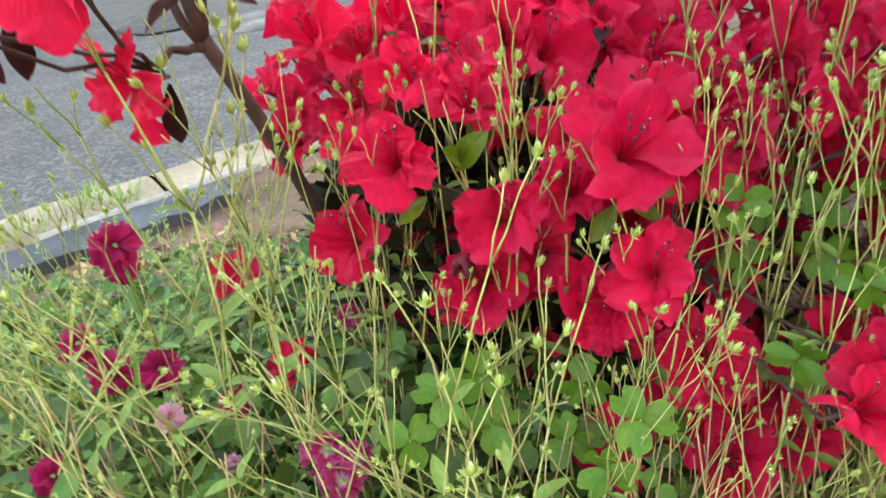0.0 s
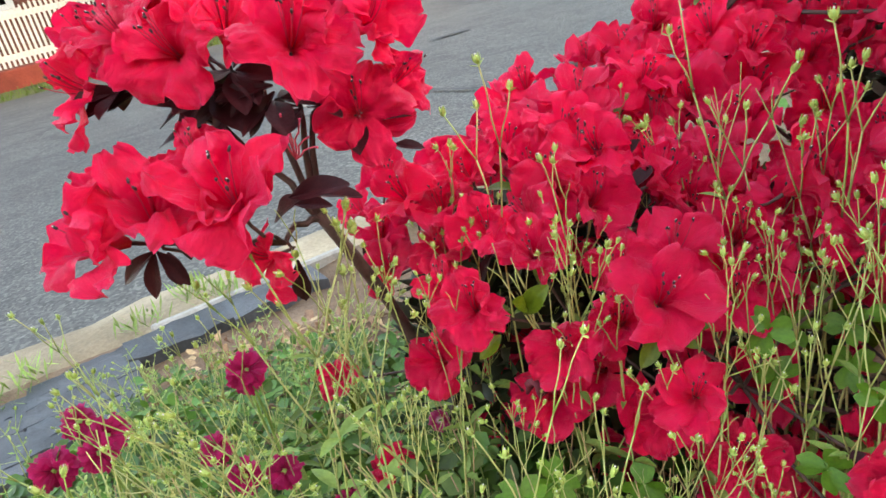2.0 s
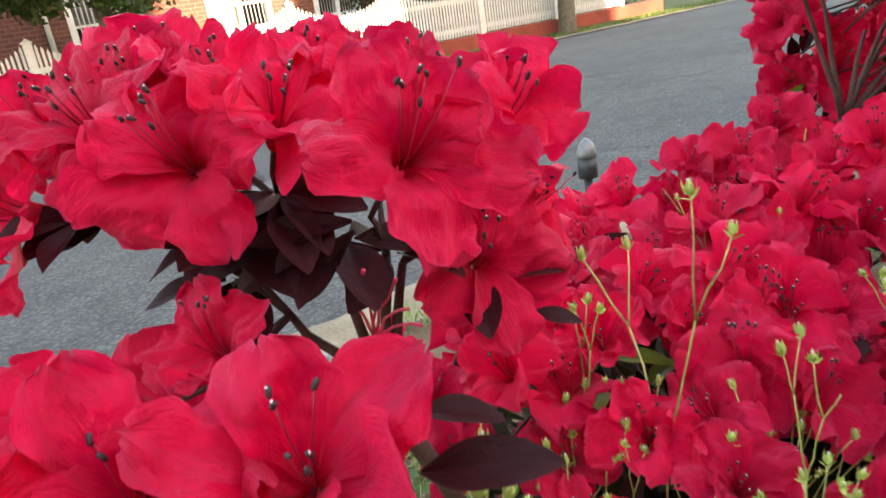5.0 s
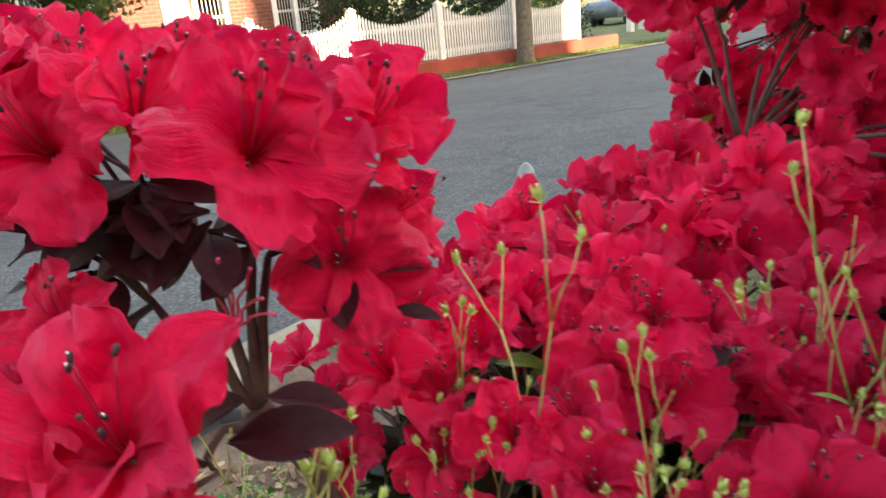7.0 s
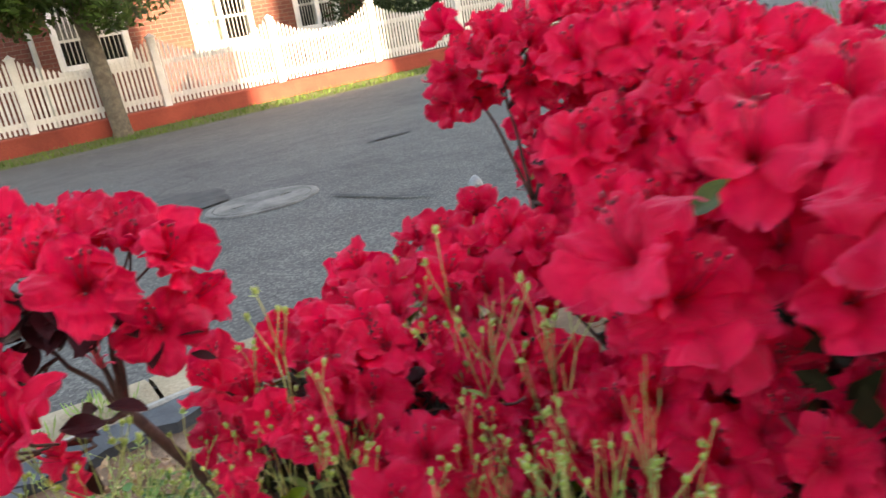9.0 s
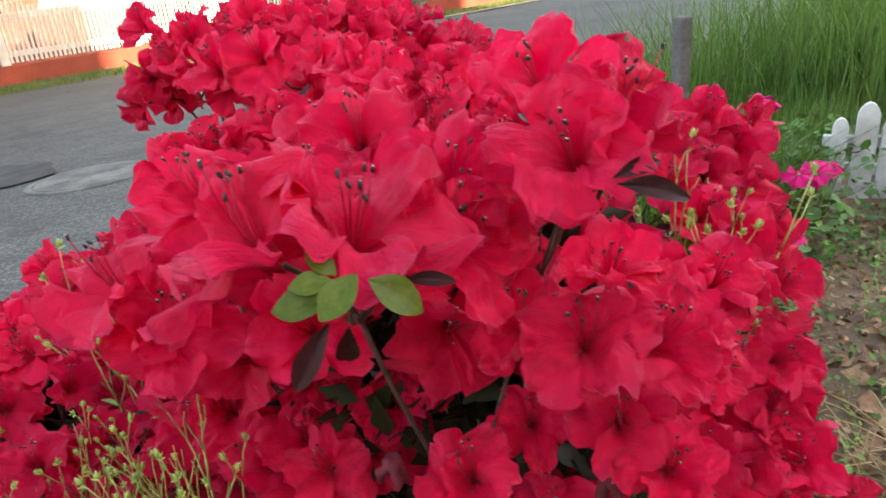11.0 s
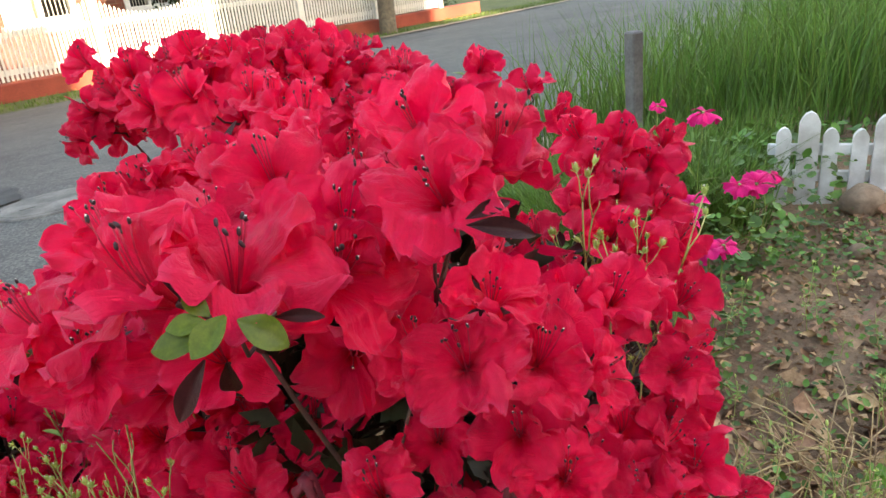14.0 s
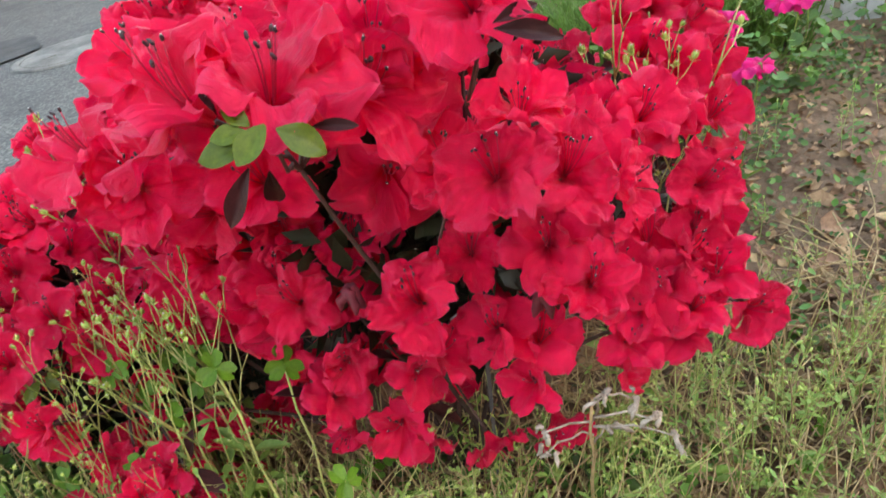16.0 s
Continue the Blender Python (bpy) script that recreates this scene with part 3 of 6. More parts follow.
for k, (a, b_) in enumerate(openings):
    win = part("window", Mesh(), [WHITE], house)
    mesh = Mesh()
    t_ = 0.11
    for x0, x1, z0, z1 in ((a, a + t_, SILL, HEAD), (b_ - t_, b_, SILL, HEAD), (a + t_, b_ - t_, HEAD - t_, HEAD), (a + t_, b_ - t_, SILL, SILL + 0.08), ((a + b_) / 2 - 0.05, (a + b_) / 2 + 0.05, SILL + 0.08, HEAD - t_)):
        mesh.box(x0, -0.03, z0, x1, 0.12, z1, bev=0.006)
    win.data = mesh.made("window", [WHITE], False)
    mesh = Mesh()
    mesh.box(a - 0.04, -0.09, SILL - 0.07, b_ + 0.04, 0.0, SILL - 0.003, bev=0.006)
    part("sill", mesh, WHITE, win, smooth=False)
    mid = (a + b_) / 2
    for h, (x0, x1) in enumerate(((a + t_, mid - 0.05), (mid + 0.05, b_ - t_))):
        zmid = SILL + 0.5
        mesh = Mesh()
        mesh.box(x0, 0.02, zmid - 0.025, x1, 0.07, zmid + 0.025, bev=0.004)
        part("sash_bar", mesh, WHITE, win, smooth=False)
        mesh = Mesh()
        mesh.box(x0, 0.05, SILL + 0.08, x1, 0.056, HEAD - t_)
        pane = part("pane", mesh, GLASS, win, smooth=False)
        pane.visible_shadow = False
        bright = (k == 2 and h == 0)
        if bright or k == 1:
            mesh = Mesh()
            n = 14
            for i in range(n):
                u = x0 + (x1 - x0) * i / n
                z0 = SILL + 0.09 if bright else zmid + 0.03
                mesh.box(u, 0.10, z0, u + (x1 - x0) / n * 0.8, 0.108, HEAD - t_ - 0.02)
            part("blind", mesh, BLIND if bright else PALESTRIP, win, smooth=False)
        n = 6
        for i in range(1, n):
            u = x0 + (x1 - x0) * i / n
            mesh = Mesh()
            mesh.tube([(u, -0.01, SILL + 0.09), (u, -0.01, HEAD - t_)], 0.009, 5)
            part("window_bar", mesh, WHITE, win)
mesh = Mesh()
mesh.tube([(1.55, -0.07, 0.05), (1.55, -0.07, 5.4)], 0.045, 8)
part("downspout", mesh, WHITE, house)

# hedge behind the fence and what stands farther along the street
rng = random.Random(21)


def leaf_cloud(mesh, rng, n, centres, size):
    for i in range(n):
        c, r = centres[rng.randrange(len(centres))]
        d = Vector((rng.gauss(0, 1), rng.gauss(0, 1), rng.gauss(0, 1))).normalized() * (rng.random() ** 0.35)
        p = Vector(c) + Vector((d.x * r[0], d.y * r[1], d.z * r[2]))
        u = Vector((rng.gauss(0, 1), rng.gauss(0, 1), rng.gauss(0, 1))).normalized()
        v = u.orthogonal().normalized()
        k = size * rng.uniform(0.6, 1.3)
        b = len(mesh.v)
        mesh.v += [tuple(p - u * k), tuple(p + v * k * 0.5), tuple(p + u * k), tuple(p - v * k * 0.5)]
        mesh.face((b, b + 1, b + 2, b + 3))


for s in (7.3, 8.35, 9.45, 10.6, 11.9, 13.2):
    mesh = Mesh()
    leaf_cloud(mesh, rng, 4200, [((rng.uniform(-0.65, 0.65), rng.uniform(-0.35, 0.35), rng.uniform(0.3, 1.75)), (0.42, 0.36, 0.42)) for _ in range(18)], 0.042)
    shrub = thing("shrub", STREET @ Matrix.Translation((s, 12.75, 0)), "dense dark green shrub behind the white fence", "shrub", "shrubs behind the fence")
    part("crown", mesh, HEDGE, shrub)
    mesh = Mesh()
    mesh.tube([(0, 0, 0), (0.03, 0.02, 0.6), (0, 0, 1.2)], [0.06, 0.045, 0.02], 7)
    part("trunk", mesh, TRUNK, shrub)


def street_tree(s, w, seed, r=0.17, lean=0.0, crown_z=2.35):
    rng = random.Random(seed)
    tree = thing("street_tree", STREET @ Matrix.Translation((s, w, 0.0)), "street tree with grey-brown trunk on the far verge", "tree", "street trees")
    mesh = Mesh()
    pts = [(0, 0, -0.05), (0, 0, 0.12), (lean * 0.3, 0, 0.7), (lean * 0.6, 0.02, 1.4), (lean, 0.05, crown_z), (lean, 0.1, crown_z + 1.4)]
    mesh.tube(pts, [r * 1.35, r * 1.08, r, r * 0.92, r * 0.85, r * 0.4], 12)
    part("trunk", mesh, TRUNK, tree)
    tops = []
    for i in range(7):
        a = i * 0.9 + rng.uniform(-0.2, 0.2)
        e = (lean - 0.35 + 1.0 * math.cos(a), 1.0 * math.sin(a), crown_z + rng.uniform(0.2, 1.5))
        mesh = Mesh()
        mesh.tube(bend((lean, 0.05, crown_z - 0.1 + 0.12 * i), e, 0.25, 5, 0.06, rng), [0.07, 0.06, 0.05, 0.04, 0.03, 0.015], 6)
        part("limb", mesh, TRUNK, tree)
        tops.append((e, (0.75, 0.75, 0.6)))
        tops.append((tuple(Vector(e).lerp(Vector((lean, 0, crown_z)), 0.45)), (0.6, 0.6, 0.5)))
    tops.append(((lean, 0, crown_z + 2.0), (1.0, 1.0, 0.8)))
    mesh = Mesh()
    leaf_cloud(mesh, rng, 15000, tops, 0.06)
    part("crown", mesh, CROWN, tree)
    return tree


street_tree(2.0, 11.0, 31, 0.125, -0.1, 1.72)
street_tree(10.1, 10.85, 32, 0.16, 0.05, 2.6)

# far trees that close the end of the street
mesh = Mesh()
leaf_cloud(mesh, rng, 9000, [((rng.uniform(12, 60), rng.uniform(26, 34), rng.uniform(0.5, 6.5)), (2.6, 1.5, 1.8)) for _ in range(90)], 0.30)
tagged(part("far_trees", mesh, HEDGE, m=STREET), "dark green trees at the far end of the street", "trees", kind="stuff")

# a parked car at the far end of the street, past the fence
car = thing("parked_car", STREET @ Matrix.Translation((23.4, 18.7, -0.05)), "dark blue-grey car parked past the fence", "car")
mesh = Mesh()
prof = [(-2.1, 0.35), (-2.1, 0.75), (-1.9, 0.92), (-0.95, 1.0), (-0.35, 1.42), (1.0, 1.45), (1.75, 1.02), (2.1, 0.95), (2.15, 0.4)]
for y in (-0.85, -0.78, 0.78, 0.85):
    k = 0.94 if abs(y) > 0.8 else 1.0
    mesh.v += [(x * (k if z > 0.5 else 1), y if z < 1.0 else y * 0.82, z if abs(y) < 0.8 else z * 0.985) for x, z in prof]
n = len(prof)
for j in range(3):
    for i in range(n):
        a, b_ = j * n + i, j * n + (i + 1) % n
        mesh.face((a, b_, b_ + n, a + n))
mesh.face(tuple(range(n))[::-1])
mesh.face(tuple(3 * n + i for i in range(n)))
part("body", mesh, CARPAINT, car)
for y, sgn in ((-0.80, -1), (0.80, 1)):
    mesh = Mesh()
    mesh.v += [(-0.72, y * 0.9 + sgn * 0.03, 1.05), (0.95, y * 0.9 + sgn * 0.03, 1.05), (0.85, y * 0.84, 1.36), (-0.3, y * 0.84, 1.36)]
    mesh.face((0, 1, 2, 3) if sgn < 0 else (3, 2, 1, 0))
    part("side_window", mesh, RUBBER, car)
    for x in (-1.35, 1.35):
        mesh = Mesh()
        mesh.tube([(x, y - 0.09, 0.33), (x, y + 0.09, 0.33)], 0.33, 20)
        wheel = part("wheel", mesh, RUBBER, car)
        mesh = Mesh()
        mesh.tube([(x, y - 0.1, 0.33), (x, y + 0.1, 0.33)], 0.2, 16)
        part("rim", mesh, CHROME, wheel)
for s, w in ((17.7, 14.4), (18.9, 14.9)):
    mesh = Mesh()
    mesh.box(-0.09, -0.09, 0, 0.09, 0.09, 1.0, bev=0.01)
    mesh.box(-0.11, -0.11, 1.0, 0.11, 0.11, 1.05, bev=0.01)
    tagged(part("gate_post", mesh, WHITE, m=STREET @ Matrix.Translation((s, w, 0)), smooth=False), "pale gate post past the end of the fence", "post", "gate posts")


# ---- azalea: flower, stamens, leaf ----
def flower_mesh(seed, openness=1.0, nu=12, nv=14):
    """A funnel that opens into five broad frilled lobes, some with one or two smaller ones inside; the mouth looks along z."""
    r = random.Random(seed)
    mesh = Mesh()
    lobes = [(2 * math.pi * k / 5 + r.uniform(-0.14, 0.14), 1.0, 1.0) for k in range(5)]
    if seed % 3 == 0:
        a0 = r.uniform(0, 6.28)
        lobes += [(a0 + 2.3 * i + r.uniform(-0.4, 0.4), r.uniform(0.66, 0.82), r.uniform(0.45, 0.75)) for i in range(1 + seed % 2)]
    for k, (az, scale, open_) in enumerate(lobes):
        flare = openness * open_ * r.uniform(0.35, 1.38)
        length, wide = 0.0385 * scale * r.uniform(0.90, 1.12), 0.0139 * scale * r.uniform(0.84, 1.14)
        ph, ph2, ph3 = r.uniform(0, 6), r.uniform(0, 6), r.uniform(0, 6)
        curl, twist, side = r.uniform(-1.4, 1.9), r.uniform(-0.55, 0.55), r.uniform(-0.3, 0.3)
        fold = r.uniform(-0.30, 0.30)
        pleats, notch = r.uniform(5.5, 8.5), r.uniform(0.02, 0.08)
        lift = 0.0014 * (k % 2) - 0.0007
        n = 24
        line, rad, zz = [], 0.0026, -0.010
        for i in range(n + 1):
            v = i / n
            th = 0.30 + flare * 0.98 * min(1.0, max(0.0, (v - 0.12) / 0.42)) ** 1.2 + curl * max(0.0, v - 0.62) ** 1.4
            line.append((rad, zz, th))
            rad += math.sin(th) * length / n
            zz += math.cos(th) * length / n

        def place(u, v):
            tip = max(0.0, v - 0.55) / 0.45
            v0 = v
            v = 0.99 * v * (1 - tip * tip * (notch * math.exp(-(u / 0.22) ** 2) + 0.05 * noise.noise((u * 3.1 + ph, seed, ph2))))
            i = min(n - 1, int(v * n))
            f = v * n - i
            R, Z, T = [line[i][c] * (1 - f) + line[i + 1][c] * f for c in range(3)]
            lobe = wide * max(0.0, 1 - abs((v0 - 0.64) / 0.372) ** 2.5) ** 0.55 if v0 > 0.64 else wide * (1 - 0.62 * ((0.64 - v0) / 0.64) ** 1.4)
            w = min(R * 0.84 + 0.0004, lobe)
            edge = abs(u) ** 2.2
            free = min(1.0, max(0.0, (v - 0.28) / 0.35))
            a_, b_ = u * w, v * length
            rimness = max(edge, min(1.0, max(0.0, v - 0.74) * 4.0))
            ruff = free * edge * 0.0048 * math.sin(8.0 * v + 1.3 * u + ph)
            rim = free * rimness * (0.0019 * math.sin(560 * a_ + ph3) * (1 if v > 0.7 else 0.35) + 0.0016 * math.sin(520 * b_ + ph2) * edge)
            wave = free * 0.0022 * math.sin(3.4 * u + 4.0 * v + ph2)
            pleat = (0.2 + 0.8 * free) * 0.00055 * math.sin(pleats * u + ph3) * (1 - 0.5 * v) + free * 0.00028 * math.sin(2.7 * pleats * u + ph)
            crease = -0.0006 * math.exp(-(u / 0.16) ** 2) * min(1, v * 2) + (0.0030 * (1 - v) + fold * w) * u * u
            crinkle = free * (0.0062 * noise.noise((a_ * 70 + ph, b_ * 70 + ph2, seed)) + 0.0026 * noise.noise((a_ * 190 + ph, b_ * 150 + ph2, seed)) + 0.0011 * noise.noise((a_ * 420 + ph, b_ * 330 + ph2, seed)))
            h = ruff + rim + wave + pleat + crease + crinkle + twist * u * w * free + lift * min(1, v * 3)
            across = a_ * (1 + 0.06 * math.sin(26 * v + ph) * edge * free) + side * max(0.0, v - 0.35) * 0.02
            rr, z = R - math.cos(T) * h, Z + math.sin(T) * h
            k_ = min(1.0, v / 0.5)
            ang = across / max(R, 0.003)
            x, y = rr * math.cos(ang) * (1 - k_) + rr * k_, rr * math.sin(ang) * (1 - k_) + across * k_
            return (x * math.cos(az) - y * math.sin(az), x * math.sin(az) + y * math.cos(az), z)
        mesh.sheet(place, nu, nv)
    return mesh.made("flower", [PETAL])


def stamen_mesh(seed, arch=0.013):
    r = random.Random(seed)
    mesh = Mesh()
    for i in range(6):
        a, sp = r.uniform(0, 6.28), r.uniform(0.05, 0.30)
        L = r.uniform(0.022, 0.032) * (1.25 if i == 0 else 1.0)
        up = Vector((0.0, arch, 0))
        pts = []
        for j in range(6):
            k = j / 5
            rad = 0.001 + L * k * math.sin(sp) * (0.55 + 0.45 * k)
            pts.append(Vector((rad * math.cos(a), rad * math.sin(a), -0.008 + L * k * math.cos(sp))) + up * k * k)
        mesh.tube(pts, [0.00048, 0.00044, 0.0004, 0.00036, 0.00034, 0.00032], 3, 0)
        d = (pts[-1] - pts[-2]).normalized()
        rot = (d + Vector((r.uniform(-0.6, 0.6), r.uniform(-0.6, 0.6), 0))).to_track_quat("Z", "Y").to_matrix()
        mesh.blob(pts[-1] + d * 0.001, (0.00085, 0.00085, 0.0017), rot, 5, 3, 1)
        if i % 2 == 0:
            mesh.blob(pts[-1] + d * 0.0021, (0.00045, 0.00045, 0.0004), rot, 4, 3, 2)
    return mesh.made("stamens", [FILAMENT, ANTHER, POLLEN])


def leaf_mesh(name, length, wide, mats, fold=0.25, droop=0.25, nu=4, nv=7, tip=1.0):
    """A blade folded along a sunken midrib; tip over 1 puts its widest place past the middle."""
    mesh = Mesh()

    def f(u, v):
        w = wide * math.sin(math.pi * min(1.0, v ** (0.85 * tip) * 0.97 + 0.015)) ** 0.8
        rib = -0.0005 * math.exp(-(u / 0.25) ** 2) * (1 - v)
        return (u * w, length * v, abs(u) ** 1.3 * w * fold - droop * length * v * v + rib + 0.03 * wide * math.sin(9 * v + 2 * u) * abs(u) * 2)
    mesh.sheet(f, nu, nv)
    return mesh.made(name, mats)


FLOWERS = [flower_mesh(100 + i, 0.92 + 0.032 * i, 10, 12) for i in range(14)]
FINE_FLOWERS = [flower_mesh(150 + i, 0.86 + 0.045 * i, 22, 26) for i in range(8)]
STAMENS = [stamen_mesh(200 + i) for i in range(5)]
STRAIGHT = [stamen_mesh(220 + i, 0.003) for i in range(3)]
LEAVES_G = [leaf_mesh("leaf", 0.021 + 0.003 * i, 0.0060 + 0.0006 * i, [LEAF], 0.22, 0.1 + 0.12 * i, 8, 10, 1.35) for i in range(3)]
LEAVES_M = [leaf_mesh("leaf", 0.021 + 0.0035 * i, 0.0052 + 0.0005 * i, [MAROON], 0.30, 0.08 + 0.12 * i, 8, 10, 1.4) for i in range(3)]


class Bush:
    def __init__(self, foot, label, seed):
        self.rng = random.Random(seed)
        self.root = thing("azalea_bush", Matrix.Translation((foot[0], foot[1], bed_z(foot[0], foot[1]))), label, "azalea", "azalea bushes")
        self.inv = self.root.matrix_basis.inverted()
        self.at = []
        self.sites = []
        self.clear = []

    def flower(self, p, out, size=1.0, spin=None, fine=False):
        """fine: one of the closely seen flowers, which keeps its exact facing."""
        r = self.rng
        spin = r.uniform(0, 6.28) if spin is None else spin
        if not fine:
            out = (Vector(out).normalized() + Vector((r.gauss(0, 0.30), r.gauss(0, 0.2), r.uniform(-0.2, 0.40)))).normalized()
        m = facing(p, out, spin, size)
        fl = part("flower", FINE_FLOWERS[r.randrange(8)] if fine else FLOWERS[r.randrange(14)], None, self.root, m=self.inv @ m)
        part("stamen_tuft", STRAIGHT[r.randrange(3)] if Vector(out).z > 0.72 else STAMENS[r.randrange(5)], None, fl, m=Matrix.Rotation(r.uniform(-0.3, 0.3) - spin, 4, "Z"))
        self.at.append(Vector(p))
        self.sites.append((Vector(p) - Vector(out).normalized() * 0.013 * size, Vector(out).normalized()))

    def leaf(self, p, out, green, spin=0.0, size=1.0):
        """out: the way the leaf points from its foot."""
        r = self.rng
        q = Vector(out).to_track_quat("Y", "Z").to_matrix().to_4x4()
        m = Matrix.Translation(p) @ q @ Matrix.Rotation(spin, 4, "Y") @ Matrix.Scale(size, 4)
        part("leaf", (LEAVES_G if green else LEAVES_M)[r.randrange(3)], None, self.root, m=self.inv @ m)

    def blade(self, p, out, face, green, size=1.0, slim=1.0):
        """A leaf that points along out and turns its upper side to face."""
        y = Vector(out).normalized()
        z = (Vector(face) - y * Vector(face).dot(y)).normalized()
        m = Matrix((y.cross(z), y, z)).transposed().to_4x4()
        part("leaf", (LEAVES_G if green else LEAVES_M)[1], None, self.root, m=self.inv @ Matrix.Translation(p) @ m @ Matrix.Diagonal((size * slim, size, size, 1)))

    def blade_to(self, base, tip, face, green, slim=1.0):
        """A leaf from its foot to its tip."""
        d = Vector(tip) - Vector(base)
        self.blade(base, d, face, green, d.length / (0.024 if green else 0.0245), slim)

    def fill(self, centre, radii, n, gap=0.030, low=-0.35, size=(0.85, 1.05), free=0.034, aim=(0.1, -0.75, 0.35)):
        """Flowers over a rounded mass, facing out of it, none too near another."""
        r, c = self.rng, Vector(centre)
        tries = 0
        while n > 0 and tries < 6000:
            tries += 1
            d = Vector((r.gauss(0, 1), r.gauss(0, 1), r.gauss(0, 1))).normalized()
            if d.z < low:
                continue
            k = r.uniform(0.86, 1.06)
            p = c + Vector((d.x * radii[0], d.y * radii[1], d.z * radii[2])) * k
            if any((p - q).length < gap for q in self.at) or any((p - q).length < k_ for q, k_ in self.clear):
                continue
            nrm = Vector((d.x / radii[0], d.y / radii[1], d.z / radii[2])).normalized()
            out = (nrm + Vector(aim) * 0.45 + Vector((r.uniform(-0.4, 0.4), r.uniform(-0.4, 0.4), r.uniform(-0.3, 0.3)))).normalized()
            self.flower(p, out, r.uniform(*size))
            n -= 1

    def wood(self, hubs, thick=0.0045, via=None):
        """Stems from the foot to hubs, and a twig from the nearest hub to every flower, one part a stem."""
        r = self.rng
        foot = Vector(self.root.location)
        if isinstance(hubs, int):
            # a hub inside each knot of neighbouring flowers
            seeds = [self.sites[int(i * len(self.sites) / hubs)][0] for i in range(hubs)]
            for _ in range(4):
                knots = [[] for _ in seeds]
                for p, out in self.sites:
                    knots[min(range(hubs), key=lambda i: (seeds[i] - p).length)].append((p, out))
                seeds = [sum((p for p, o_ in k), Vector()) / len(k) if k else seeds[i] for i, k in enumerate(knots)]
            hubs = [s_ - sum((o_ for p, o_ in k), Vector()).normalized() * 0.045 if k else s_ for s_, k in zip(seeds, knots)]
        groups = [[] for _ in hubs]
        for p, out in self.sites:
            k = min(range(len(hubs)), key=lambda i: (Vector(hubs[i]) - p).length)
            groups[k].append((p, out))
        for h, g in zip(hubs, groups):
            mesh = Mesh()
            h = Vector(h)
            base = foot + Vector((r.uniform(-0.03, 0.03), r.uniform(-0.03, 0.03), -0.02))
            if via:
                q = Vector(via)
                if h == Vector(hubs[0]):
                    mesh.tube(bend(foot + Vector((0, 0, -0.02)), q, 0.0, 8, 0.003, r), [thick * (1.25 - 0.035 * i) for i in range(9)], 8)
                mesh.tube(bend(q - Vector((0, 0, 0.004)), h, 0.004, 5, 0.0015, r), [thick * (0.6 - 0.05 * i) for i in range(6)], 7)
            else:
                mesh.tube(bend(base, h, 0.02, 7, 0.006, r), [thick * (1 - 0.07 * i) for i in range(8)], 6)
            for p, out in g:
                mid = h.lerp(p, 0.55) - out * 0.012 + Vector((r.uniform(-0.006, 0.006), r.uniform(-0.006, 0.006), 0))
                mesh.tube([h, h.lerp(mid, 0.5) + Vector((0, 0, 0.003)), mid, p - out * 0.008, p + out * 0.002], [0.0013, 0.0011, 0.0010, 0.0009, 0.0013], 5)
            part("branch", mesh, BARK, self.root, m=self.inv)

    def rosettes(self, share, green_share=0.35):
        """Small leaves under some of the flowers."""
        r = self.rng
        for p, out in list(self.sites):
            if r.random() > share:
                continue
            side = out.orthogonal().normalized()
            a0 = r.uniform(0, 6.28)
            for i in range(r.randint(2, 4)):
                a = a0 + i * 1.5 + r.uniform(-0.3, 0.3)
                d = (Matrix.Rotation(a, 3, out) @ side) * 1.0 + out * r.uniform(-0.3, 0.5)
                self.leaf(p - out * 0.014 + d.normalized() * 0.004, d, r.random() < green_share, r.uniform(-0.5, 0.5), r.uniform(0.8, 1.15))

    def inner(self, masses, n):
        """The foliage inside, its colour darkened to stand for the bush's own shade, which nobody could count."""
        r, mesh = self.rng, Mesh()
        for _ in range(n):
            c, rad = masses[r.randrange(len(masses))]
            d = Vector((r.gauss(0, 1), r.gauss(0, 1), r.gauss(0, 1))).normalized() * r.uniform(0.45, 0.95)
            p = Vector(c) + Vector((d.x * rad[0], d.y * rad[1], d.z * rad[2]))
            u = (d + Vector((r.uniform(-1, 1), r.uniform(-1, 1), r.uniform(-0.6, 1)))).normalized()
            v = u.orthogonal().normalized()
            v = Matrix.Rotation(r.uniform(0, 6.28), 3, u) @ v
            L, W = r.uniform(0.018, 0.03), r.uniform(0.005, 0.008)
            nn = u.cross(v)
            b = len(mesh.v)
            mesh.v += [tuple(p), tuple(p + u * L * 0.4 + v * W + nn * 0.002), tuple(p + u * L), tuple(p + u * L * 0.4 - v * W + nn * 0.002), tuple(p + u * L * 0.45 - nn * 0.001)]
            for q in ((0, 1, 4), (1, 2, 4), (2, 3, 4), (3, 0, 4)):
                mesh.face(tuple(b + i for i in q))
        return tagged(part("inner_foliage", mesh, SHADE_LEAF, self.root, m=self.inv), kind="stuff")


def outward(yaw, tilt):
    """A facing: yaw 0 looks back towards the walk, positive to its right; tilt is up."""
    a, t = radians(yaw), radians(tilt)
    return Vector((math.sin(a) * math.cos(t), -math.cos(a) * math.cos(t), math.sin(t)))


